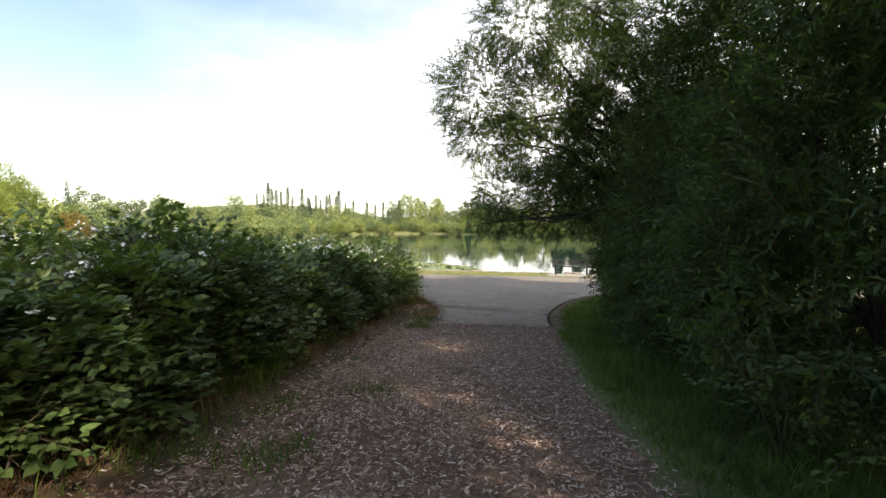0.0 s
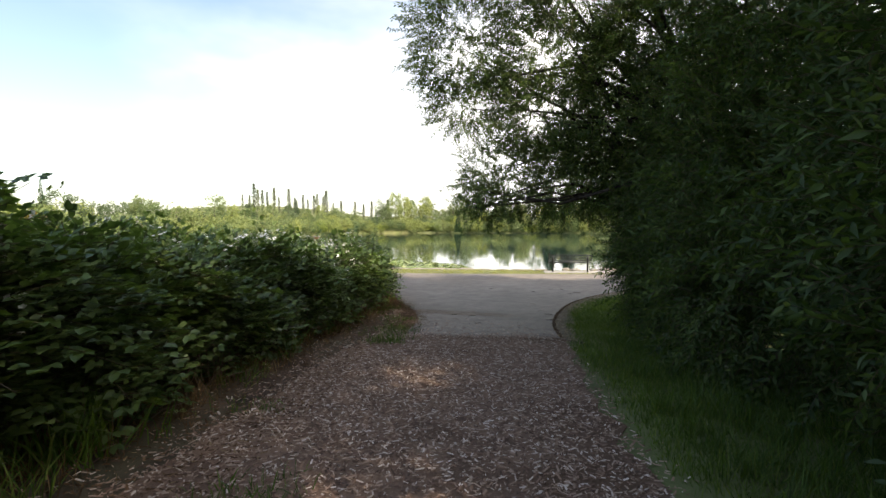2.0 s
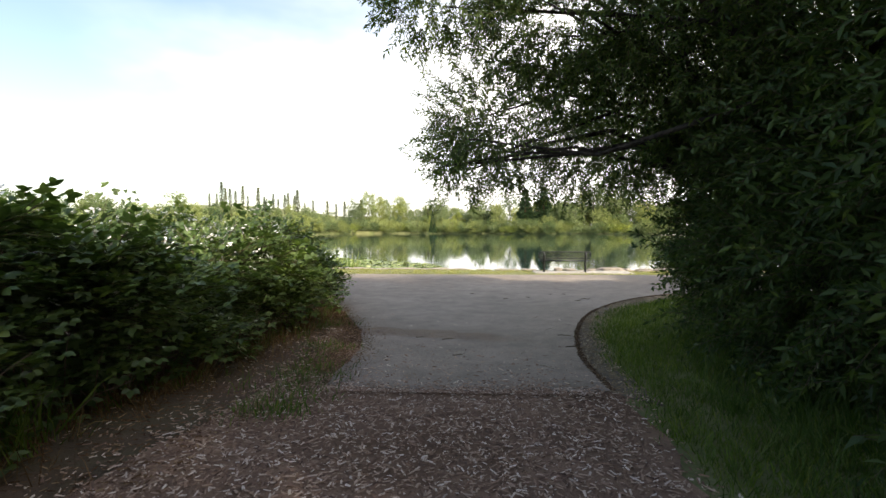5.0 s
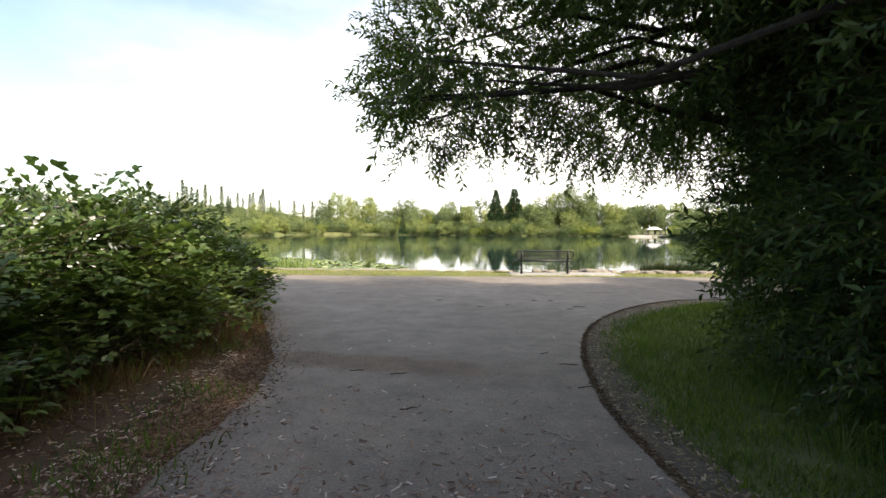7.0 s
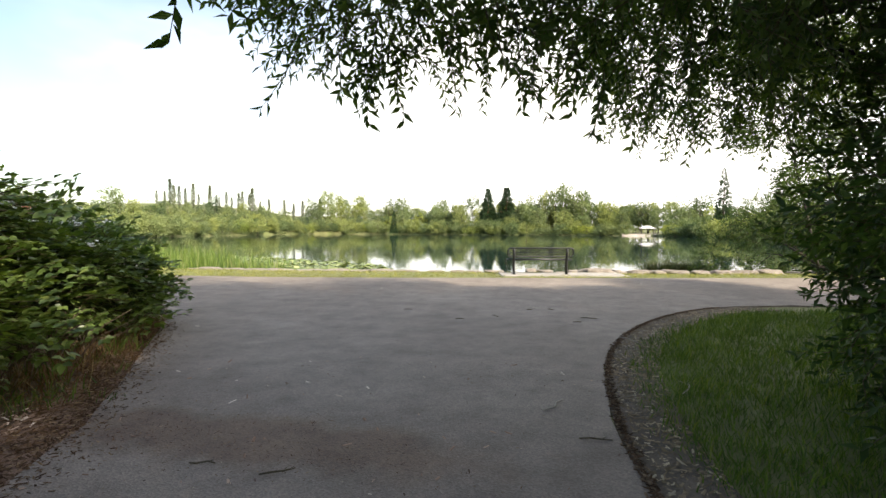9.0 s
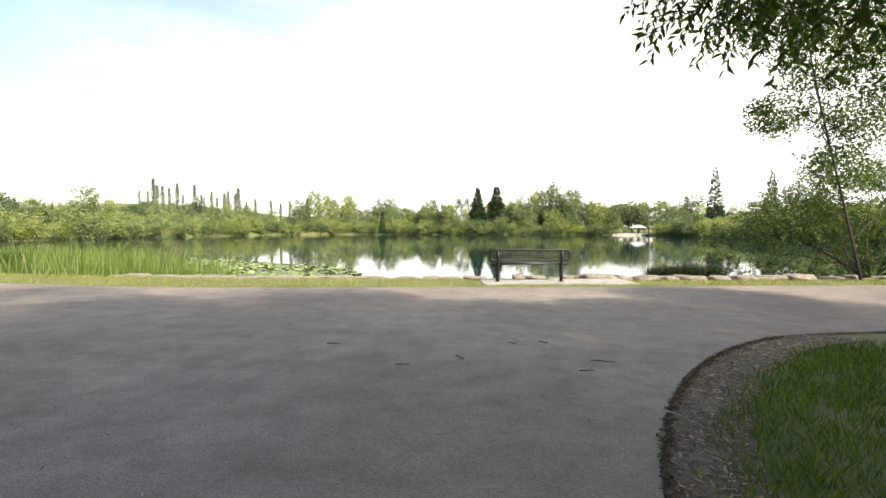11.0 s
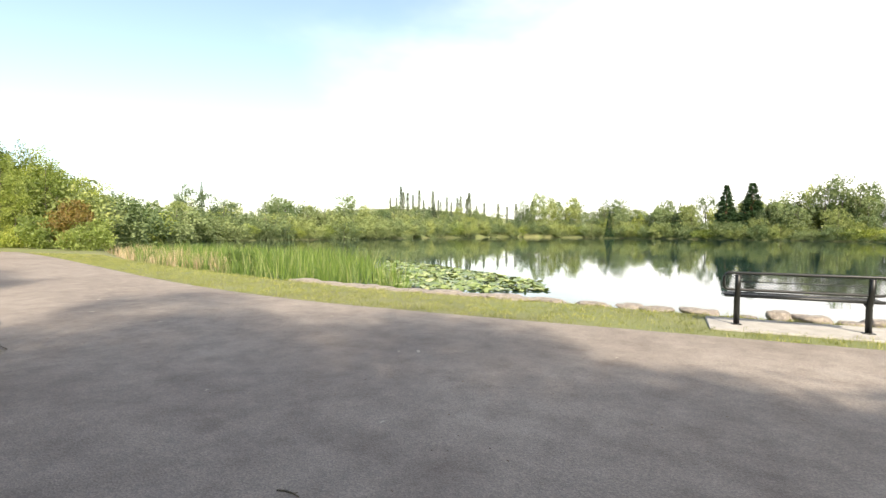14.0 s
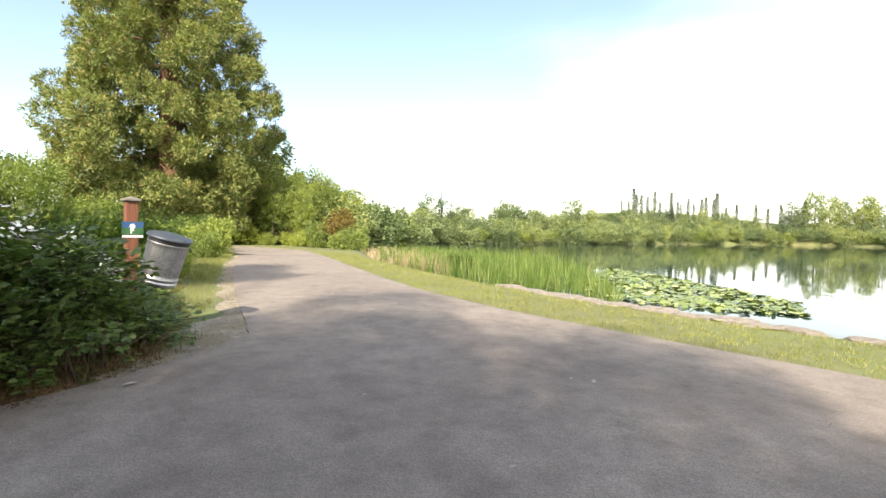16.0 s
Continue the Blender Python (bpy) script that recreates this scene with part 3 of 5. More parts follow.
def bramble_bush(u0, u1, sprays, label):
    mid = (u0 + u1) / 2
    i = int(np.searchsorted(HD, mid))
    c = HEDGE[i] - HN[i] * 1.2
    root = np.array([c[0], c[1], float(lie(c[1]))])
    ob = thing("bramble_bush", root, label, "bramble", "bramble hedge")

    def places(n, side):
        u = rng.uniform(u0 - 0.35, u1 + 0.35, n)
        k = np.clip(np.searchsorted(HD, u), 0, len(HD) - 1)
        if side:
            q = rng.uniform(0, 1, n) ** 0.8
            s = 0.1 + 0.42 * q ** 2 + 0.3 * np.sin(u * 2.1 + 3 * q) * .6 + 0.16 * np.sin(u * 5.3 - 6 * q) + np.abs(rng.normal(0, .22, n)) + 0.22 * (1 - np.minimum(q * 3, 1))
            h = hedge_height(u, 0) * (0.1 + 0.88 * q)
        else:
            s = rng.uniform(0.35, 3.9, n)
            h = hedge_height(u, s * 2) * (1 + 0.1 * np.sin(s * 2.3 + u)) - np.abs(rng.normal(0, .25, n))
        p2 = HEDGE[k] - HN[k] * s[:, None]
        P = np.column_stack([p2, lie(p2[:, 1]) + h])
        out = np.column_stack([HN[k], np.zeros(n)])
        return P, out

    P1, o1 = places(int(sprays * 0.5), True)
    P2, o2 = places(int(sprays * 0.5), False)
    f1 = o1 * 0.8 + rng.normal(0, .5, P1.shape) * np.array([[1, 1, .5]]) + UP * 0.12
    f2 = rng.normal(0, .8, P2.shape) * np.array([[1, 1, .6]]) + UP * 0.3 + o2 * 0.15
    P3, o3 = places(int(sprays * 0.25), True)          # the tangle inside
    P3 = P3 - o3 * rng.uniform(.25, 1.5, (len(P3), 1))
    P, F = np.vstack([P1, P2, P3]), np.vstack([f1, f2, rng.normal(0, .7, P3.shape)])
    part("foliage", strew("foliage", BRAMBLE, P - root, F, rng.uniform(.85, 1.5, len(P)), [M_BRAMBLE, M_STEM], 0.3), ob, "green three-part bramble leaves")
    # arching canes above the top
    n = max(4, int((u1 - u0) * 4))
    Pc, oc = places(n, False)
    for p in Pc:
        way = rng.normal(0, .45, (1, 3)) + UP * 0.9
        m = Matrix(axes(way, rng.normal(0, .5, 1), rng.uniform(.6, 1.0, 1))[0].tolist()).to_4x4()
        cane = part("cane", LONG[int(rng.integers(0, 3))], ob, "young cane reaching above the hedge")
        cane.matrix_basis = Matrix.Translation(p - root - UP[0] * 0.15) @ m
    nf = int((u1 - u0) * (120 if u0 > CORNER - 3 else 60))
    Pa, oa = places(nf, True)
    Pb, ob2 = places(nf * 2, False)
    Pf = np.vstack([Pa[Pa[:, 2] > lie(Pa[:, 1]) + .8] + 0.16 * oa[Pa[:, 2] > lie(Pa[:, 1]) + .8], Pb + UP * 0.22])
    part("blossom", strew("blossom", FLOWERS, Pf - root, rng.normal(0, .4, Pf.shape) + UP, rng.uniform(.9, 1.7, len(Pf)), [M_PETAL]), ob, "clusters of small white blossom")
    # bare canes near the ground
    bm = bmesh.new()
    for _ in range(int((u1 - u0) * 34)):
        k = int(np.clip(np.searchsorted(HD, rng.uniform(u0, u1)), 0, len(HD) - 1))
        b = HEDGE[k] - HN[k] * rng.uniform(-.12, .6)
        e = b + HN[k] * rng.uniform(-.2, .3) + rng.normal(0, .22, 2)
        h = rng.uniform(.15, .75)
        z = float(lie(b[1]))
        tube(bm, [Vector((*b, z - .03)) - Vector(root), Vector(((b[0] + e[0]) / 2, (b[1] + e[1]) / 2, z + h * .7)) - Vector(root), Vector((*e, z + h)) - Vector(root)], [.006, .005, .0025], 3)
    tagged(part("stem_tangle", bm, ob, "dead brown stems at the foot", M_DEAD), kind="stuff")
    return ob


for u0 in np.arange(2.0, 30.0, 3.5):
    bramble_bush(u0, u0 + 3.5, 1750 if u0 < 14 else 950, "dense flowering bramble bush beside the footpath")

# ---- trees and shrubs on the near side ----


def shell(blobs, n, depth=0.45):
    """Places and outward ways on the skins of overlapping egg shapes."""
    out_p, out_f = [], []
    area = np.array([(r[0] * r[1] + r[1] * r[2] + r[0] * r[2]) for _, r in blobs])
    for (c, r), k in zip(blobs, (n * area / area.sum()).astype(int)):
        d = rng.normal(0, 1, (k, 3))
        d /= np.linalg.norm(d, axis=1, keepdims=True)
        lump = 1 + 0.16 * np.sin(d[:, 0] * 5 + c[0]) * np.sin(d[:, 1] * 6 + c[1]) + 0.12 * np.sin(d[:, 2] * 9 + c[2])
        P = np.array(c) + d * np.array(r) * (lump * (1 - np.abs(rng.normal(0, depth, k)) * 0.5))[:, None]
        keep = np.ones(k, bool)
        for c2, r2 in blobs:
            if c2 is not c:
                keep &= np.linalg.norm((P - np.array(c2)) / np.array(r2), axis=1) > 0.6
        out_p.append(P[keep])
        out_f.append(d[keep])
    return np.vstack(out_p), np.vstack(out_f)


def leafy_tree(name, base, blobs, twigs, tpls, leaf_mat, label, category, trunk_r=0.12, bark=None, droop=0.02, trunk_top=None, scale=(0.7, 1.25), wood_label="", crown_name="crown"):
    """A tree or shrub: a tapered trunk, limbs to each mass of leaves, and twigs on the skins of those masses."""
    base = np.array([base[0], base[1], float(land(base[0], base[1])[0]) - 0.04])
    ob = thing(name, base, label, category)
    P, f = shell(blobs, twigs)
    low = P[:, 2] > land(P[:, 0], P[:, 1]) + 0.12
    P, f = P[low], f[low]
    F = f + rng.normal(0, .45, P.shape) - UP * droop
    part(crown_name, strew(crown_name, tpls, P - base, F, rng.uniform(*scale, len(P)), [leaf_mat, M_STEM], 0.8), ob)
    top = np.array(trunk_top if trunk_top is not None else blobs[0][0]) - base
    bm = bmesh.new()
    pts = [Vector(top * s) + Vector((0.25 * math.sin(5 * s + base[0]), 0.2 * math.sin(4 * s), 0)) * s * (1 - s) for s in np.linspace(0, 1, 7)]
    tube(bm, pts, [trunk_r * (1.25 if i == 0 else 1 - 0.75 * i / 6) for i in range(7)], 9)
    part("trunk", bm, ob, wood_label or "dark grey-brown trunk", bark or M_DARK_BARK)
    for c, r in blobs:
        tgt = Vector(np.array(c) - base)
        for k in range(2):
            start = pts[2 + k % 4]
            end = tgt + Vector(rng.normal(0, .45, 3) * np.array(r))
            far_off = (end - start).length
            mid = (start + end) / 2 + Vector((rng.normal(0, .09), rng.normal(0, .09), rng.uniform(.02, .26))) * far_off
            bm = bmesh.new()
            tube(bm, [start, (start + mid) / 2 + Vector(rng.normal(0, .05, 3)) * far_off, mid, (mid + end) / 2 + Vector(rng.normal(0, .06, 3)) * far_off, end], [trunk_r * .32, trunk_r * .26, trunk_r * .19, trunk_r * .12, trunk_r * .05], 5)
            part("limb", bm, ob, "", bark or M_DARK_BARK)
    return ob


# the willow at the mouth of the footpath, with branches over it
leafy_tree("willow_tree", (4.6, 12.2), [((4.2, 12.2, 4.5), (2.4, 2.2, 2.2)), ((0.9, 11.2, 5.6), (1.1, 1.1, 1.0)), ((2.4, 12.2, 5.8), (1.2, 1.1, 1.1)), ((1.6, 10.9, 6.6), (1.1, 1.0, 0.9)), ((3.0, 11.0, 5.9), (1.1, 1.1, 1.0)), ((2.3, 11.5, 4.5), (1.6, 1.5, 1.4)), ((1.8, 15.3, 3.3), (1.0, 0.9, 0.8)), ((-0.35, 11.2, 2.95), (0.42, 0.42, 0.36)), ((-0.85, 11.2, 2.6), (0.2, 0.26, 0.1)), ((-0.75, 12.3, 2.75), (0.55, 0.45, 0.4)),
                                        ((0.95, 11.4, 4.5), (1.4, 1.3, 1.0)), ((-0.9, 11.2, 4.95), (0.8, 0.8, 0.75)), ((-0.9, 10.9, 6.0), (1.1, 1.2, 1.1)), ((-0.3, 12.6, 3.4), (1.2, 0.8, 0.9)), ((1.2, 12.9, 3.5), (1.3, 1.0, 1.1)),
                                        ((2.6, 14.2, 4.1), (1.9, 1.5, 1.5)), ((5.4, 13.6, 2.4), (2.0, 1.4, 2.0)), ((3.3, 11.0, 7.5), (1.3, 1.3, 1.0)), ((4.8, 9.8, 8.7), (1.2, 1.2, 0.8)), ((4.5, 10.5, 6.1), (1.2, 1.2, 0.9)), ((5.9, 10.2, 5.2), (1.2, 1.2, 1.0)), ((0.5, 10.4, 7.5), (1.2, 1.1, 1.0)), ((1.9, 11.8, 8.3), (1.0, 1.0, 0.8))],
           17400, WILLOW, M_WILLOW, "willow with narrow leaves arching over the footpath", "tree", 0.2, trunk_top=(4.0, 12.0, 5.5), scale=(.66, 1.15))
leafy_tree("willow_shrub", (4.3, 12.0), [((3.55, 12.3, 1.55), (1.4, 1.3, 1.5)), ((3.35, 11.0, 1.6), (1.0, 1.3, 1.5)), ((4.8, 13.4, 1.7), (1.7, 1.2, 1.8)), ((6.8, 14.4, 2.1), (1.9, 1.5, 2.3)), ((3.4, 12.2, 3.2), (1.3, 1.3, 1.2)), ((3.75, 13.9, 1.5), (1.25, 0.9, 1.6)), ((4.1, 14.0, 3.1), (1.2, 0.9, 0.9))],
           8200, WILLOW, M_WILLOW, "dense willow shrub at the mouth of the footpath", "shrub", 0.1, scale=(.8, 1.4))
leafy_tree("willow_shrub", (4.5, 8.6), [((4.3, 8.4, 2.6), (1.6, 1.9, 2.3)), ((3.8, 7.6, 1.5), (1.15, 1.5, 1.2)), ((5.4, 8.8, 5.2), (2.4, 2.5, 2.4)), ((4.0, 10.0, 3.0), (1.5, 1.4, 2.2)), ((3.5, 9.8, 1.4), (1.0, 1.2, 1.0))],
           5600, WILLOW, M_WILLOW, "dark dense willow shrub shading a grass verge", "shrub", 0.1, scale=(.85, 1.5))
near_shrub = leafy_tree("willow_shrub", (5.4, 4.6), [((5.2, 4.8, 2.6), (1.7, 2.1, 2.1)), ((4.5, 3.8, 1.8), (1.0, 1.5, 1.2)), ((5.6, 4.4, 4.9), (1.1, 1.2, 0.9)), ((7.0, 6.2, 5.7), (1.2, 1.3, 1.0)), ((5.0, 6.6, 6.2), (1.0, 1.1, 0.8)), ((6.4, 5.2, 7.2), (1.1, 1.1, 0.8)), ((4.6, 5.9, 2.2), (1.2, 1.3, 1.6))],
           5000, WILLOW, M_WILLOW, "dark dense willow shrub beside the wood-chip path", "shrub", 0.1, scale=(.85, 1.5))
leafy_tree("alder_tree", (6.6, 1.8), [((6.4, 1.4, 3.2), (1.7, 2.3, 2.6)), ((6.2, 2.8, 5.8), (2.4, 2.4, 2.2)), ((7.0, 0.2, 7.0), (2.8, 2.8, 2.4)), ((5.6, 0.6, 2.2), (1.0, 1.5, 1.3)), ((5.6, -1.6, 3.4), (1.3, 1.6, 2.2)), ((6.4, -1.4, 6.0), (2.4, 2.2, 1.9))],
           4600, WILLOW, M_WILLOW, "tall dark alder crowding the footpath", "tree", 0.16, scale=(1.0, 1.7))
ALDER = [leaf_tuft(15, 0.42, 0.13, 0.75) for _ in range(4)]


def tall_alder(x, y, h, r, clumps, n, low=0.3):
    """An alder added for its shade, its foliage in separate clumps with gaps between them."""
    blobs, z0 = [], float(lie(y))
    for k in range(clumps):
        q = low + (1 - low) * (k + 0.5) / clumps
        a = k * 2.4 + rng.uniform(-.5, .5)
        d = r * math.sin(math.pi * min(1, 0.22 + 0.78 * (q - low) / (1 - low))) ** .7 * rng.uniform(.35, 1.0)
        s = r * rng.uniform(.24, .36)
        blobs.append(((x + d * math.cos(a), y + d * math.sin(a), z0 + h * q), (s, s, s * .7)))
    return leafy_tree("alder_tree", (x, y), blobs, n, ALDER, M_ALDER, "tall open alder added out of view to cast dappled shade", "tree", 0.018 * h, trunk_top=(x + .3, y - .2, z0 + h * .96), scale=(1.1, 1.9))


# added mass of leaves that keeps skylight off the back of the shrubs
leafy_tree("willow_thicket", (9.0, 0.5), [((8.8, -3.0, 2.9), (2.2, 2.6, 2.4)), ((9.2, 1.4, 2.8), (2.0, 2.4, 2.5)), ((8.6, 5.6, 2.6), (1.9, 2.3, 2.4)), ((8.4, 9.4, 2.2), (1.8, 2.0, 2.2)), ((6.6, -6.0, 3.0), (1.6, 2.4, 2.2))],
           2300, WILLOW, M_WILLOW, "dense willow thicket added behind the footpath shrubs to block skylight", "thicket", 0.1, scale=(1.5, 2.3))
# alders added out of view, placed so their shadows dapple walk, path and hedge
for at in [(9.4, 1.2, 12.5, 3.4, 9, 620, .4), (9.2, 13.4, 8.5, 2.6, 8, 460, .25), (13.6, 5.6, 18, 4.6, 9, 520, .45),
           (7.2, -5.5, 11, 3.0, 9, 460, .35), (9.6, -2.0, 12.5, 3.2, 10, 760, .35), (9.6, 10.2, 11, 3.0, 9, 520, .4), (14.0, 13.0, 12, 3.8, 9, 480, .35), (18.0, 9.5, 15, 4.2, 9, 500, .4), (15.0, -0.5, 23, 5.0, 10, 560, .5), (7.8, -6.0, 27, 5.0, 10, 600, .52), (11.5, -8.5, 30, 5.0, 10, 600, .55)]:
    tall_alder(*at)


def bare_branch(points, r):
    bm = bmesh.new()
    o = near_shrub.location
    tube(bm, [Vector(p) - o for p in points], [r * (1 - .7 * i / (len(points) - 1)) for i in range(len(points))], 5)
    part("bare_branch", bm, near_shrub, "pale dead branch", M_DEAD)


bare_branch([(4.6, 4.2, 2.2), (4.1, 3.3, 2.6), (3.85, 3.0, 2.85), (3.5, 2.8, 2.95)], .014)
bare_branch([(4.1, 3.3, 2.6), (3.9, 3.1, 2.3), (3.6, 3.0, 2.35)], .008)
bare_branch([(4.4, 3.6, 1.4), (4.15, 2.9, 1.7), (4.1, 2.6, 2.2)], .009)
P = np.array([4.15, 2.9, 1.3]) + rng.normal(0, 1, (55, 3)) * np.array([[.28, .5, .32]])
P = P[P[:, 2] > .85]
clump = thing("bramble_bush", (3.95, 2.6, float(lie(2.6))), "small bramble growing out of the dark shrub", "bramble", "bramble hedge")
part("foliage", strew("foliage", BRAMBLE, P - np.array(clump.location), rng.normal(0, .6, P.shape) * np.array([[1, 1, .5]]) - np.array([[.5, 0, 0]]), rng.uniform(.7, 1.1, len(P)), [M_BRAMBLE, M_STEM], .3), clump)
bm = bmesh.new()
for _ in range(7):
    e = rng.normal(0, .25, 3)
    tube(bm, [(rng.normal(0, .08), rng.normal(0, .08), -.03), (e[0] * .5, e[1] * .6, .4), (e[0] - .15, e[1] * 1.4, .75 + e[2])], [.008, .006, .003], 4)
tagged(part("stem_tangle", bm, clump, "brown woody stems", M_STEM), kind="stuff")

# ---- trees far off: patterns built once and copied ----


def tree_pattern(name, height, radius, crown_from, tpls, mat, n, label, category, shape="round", trunk_r=0.15, scale=(0.8, 1.3), bark=None, group="trees round the lake"):
    """A standing tree at the origin, with crown and trunk."""
    ob = thing(name, (0, 0, 0), label, category, group)
    if shape == "round":
        blobs = [((0, 0, (height + crown_from) / 2), (radius, radius, (height - crown_from) / 2))]
        for _ in range(7):
            a, z = rng.uniform(0, 6.28), rng.uniform(crown_from + .15 * height, height * .82)
            rr = radius * rng.uniform(.4, .65)
            blobs.append(((math.cos(a) * radius * .7, math.sin(a) * radius * .7, z), (rr, rr, rr * 1.1)))
        P, f = shell(blobs, n)
        F = f + rng.normal(0, .4, P.shape)
    elif shape == "cone":
        z = crown_from + (height - crown_from) * rng.uniform(0, 1, n) ** 1.7
        q = (z - crown_from) / (height - crown_from)
        a = rng.uniform(0, 6.28, n)
        r = radius * (1 - q) ** 1.0 * (0.72 + 0.28 * np.sin(a * 5 + z * 2.5) * np.sin(z * 3.3)) * rng.uniform(.1, 1.0, n) ** .6 + 0.1
        P = np.column_stack([np.cos(a) * r, np.sin(a) * r, z])
        F = np.column_stack([np.cos(a), np.sin(a), np.full(n, -0.15)]) + rng.normal(0, .3, (n, 3))
    else:                                               # column: a narrow poplar, thinly leaved
        z = crown_from + (height - crown_from) * rng.uniform(0, 1, n)
        q = (z - crown_from) / (height - crown_from)
        a = rng.uniform(0, 6.28, n)
        r = radius * (.12 + .88 * np.sin(np.pi * np.clip(q * .9 + .1, 0, 1)) ** 1.3) * rng.uniform(.2, 1, n)
        P = np.column_stack([np.cos(a) * r, np.sin(a) * r, z])
        F = np.column_stack([np.cos(a) * .4, np.sin(a) * .4, np.ones(n)]) + rng.normal(0, .2, (n, 3))
    up = P[:, 2] > 0.1
    P, F = P[up], F[up]
    size = rng.uniform(*scale, len(P)) * (1 - 0.6 * np.clip(P[:, 2] / height, 0, 1) if shape == "cone" else 1)
    part("crown", strew("crown", tpls, P, F, size, [mat, M_STEM], 1.0), ob)
    bm = bmesh.new()
    tube(bm, [(0, 0, -0.4), (0.05, 0, height * .3), (-0.05, 0.05, height * .6), (0, 0, height * .93)], [trunk_r * 1.2, trunk_r, trunk_r * .6, trunk_r * .12], 7)
    for _ in range(10):
        z = rng.uniform(crown_from * .8 + .2, height * .75)
        a = rng.uniform(0, 6.28)
        e = Vector((math.cos(a) * radius * .75, math.sin(a) * radius * .75, z + radius * (.4 if shape != "column" else 2.0)))
        tube(bm, [(0, 0, z), e * .5 + Vector((0, 0, z)) * .5 + Vector((0, 0, .1)), e], [trunk_r * .35, trunk_r * .2, trunk_r * .06], 4)
    part("trunk", bm, ob, "", bark or M_BARK)
    return ob


CLUMP = [leaf_tuft(15, 0.6, 0.36, 0.75) for _ in range(5)]
FINE = [leaf_tuft(22, 0.34, 0.17, 0.6) for _ in range(4)]
SMALL = [leaf_tuft(16, 0.3, 0.1, 0.6) for _ in range(4)]
NEEDLE = [needle_tuft(12, 0.3, 0.6, 0.16) for _ in range(4)]
THIN = [needle_tuft(7, 0.3, 0.8, 0.12) for _ in range(3)]
SHORE = "leafy green tree on the lake shore"
PAT = {
    "round_a": tree_pattern("broadleaf_tree", 10, 3.0, 1.0, CLUMP, M_FAR_HAZED, 230, SHORE, "tree"),
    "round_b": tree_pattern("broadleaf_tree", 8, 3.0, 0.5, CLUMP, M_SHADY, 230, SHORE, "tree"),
    "tall_a": tree_pattern("broadleaf_tree", 13, 2.3, 1.5, CLUMP, M_FAR_HAZED, 240, "tall narrow green tree on the lake shore", "tree"),
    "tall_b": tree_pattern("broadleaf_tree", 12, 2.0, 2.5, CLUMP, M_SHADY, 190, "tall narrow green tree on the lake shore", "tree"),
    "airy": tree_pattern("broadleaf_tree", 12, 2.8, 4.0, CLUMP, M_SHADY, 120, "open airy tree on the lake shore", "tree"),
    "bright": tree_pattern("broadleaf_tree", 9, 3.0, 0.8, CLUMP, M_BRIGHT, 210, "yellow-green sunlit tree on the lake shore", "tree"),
    "bush": tree_pattern("shore_bush", 4.2, 2.8, 0.0, FINE, M_FAR_HAZED, 190, "rounded green bush at the waterline", "bush", trunk_r=.08, scale=(1.3, 2.0), group="bushes round the lake"),
    "bush_b": tree_pattern("shore_bush", 3.2, 2.4, 0.0, FINE, M_BRIGHT, 160, "pale green bush at the waterline", "bush", trunk_r=.08, scale=(1.2, 1.8), group="bushes round the lake"),
    "cone": tree_pattern("conifer_tree", 17, 3.2, 0.6, NEEDLE, M_CONIFER, 1300, "dark pointed conifer on the far shore", "conifer", "cone", .3, (1.1, 1.7), M_RED_BARK),
    "fir": tree_pattern("fir_tree", 17, 3.4, 1.5, NEEDLE, M_CONIFER, 560, "tall ragged fir on the lake shore", "conifer", "cone", .22, (1.1, 1.7)),
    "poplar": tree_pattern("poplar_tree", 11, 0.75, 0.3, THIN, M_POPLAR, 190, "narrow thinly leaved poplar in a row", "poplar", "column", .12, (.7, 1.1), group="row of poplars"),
    "birch": tree_pattern("birch_tree", 9, 1.9, 1.2, FINE, M_BRIGHT, 420, "slender pale-leaved tree beside the walk", "tree", trunk_r=.09, group="trees beside the walk"),
    "shrub": tree_pattern("green_shrub", 2.6, 1.7, 0.0, FINE, M_BROAD, 340, "bushy green shrub beside the walk", "shrub", trunk_r=.05, group="shrubs beside the walk"),
    "shrub_b": tree_pattern("green_shrub", 2.2, 1.6, 0.0, FINE, M_BRIGHT, 320, "light green shrub beside the walk", "shrub", trunk_r=.05, group="shrubs beside the walk"),
}
USED = set()


def plant(kind, x, y, s=1.0, wide=1.0, z=None):
    ob = PAT[kind]
    g = float(land(x, y)[0]) if z is None else z
    m = Matrix.Translation((x, y, max(g, WATER) - 0.05)) @ Matrix.Rotation(rng.uniform(0, 6.28), 4, "Z")
    if kind in USED:
        ob = copy_thing(ob, m)
    else:
        USED.add(kind)
        ob.matrix_basis = m
    ob.scale = (s * wide, s * wide, s)
    return ob


def polar(az, d, eye=(0.37, 14.3)):
    """A place d metres off in the bearing az (degrees clockwise from ahead)."""
    return eye[0] + d * math.sin(radians(az)), eye[1] + d * math.cos(radians(az))


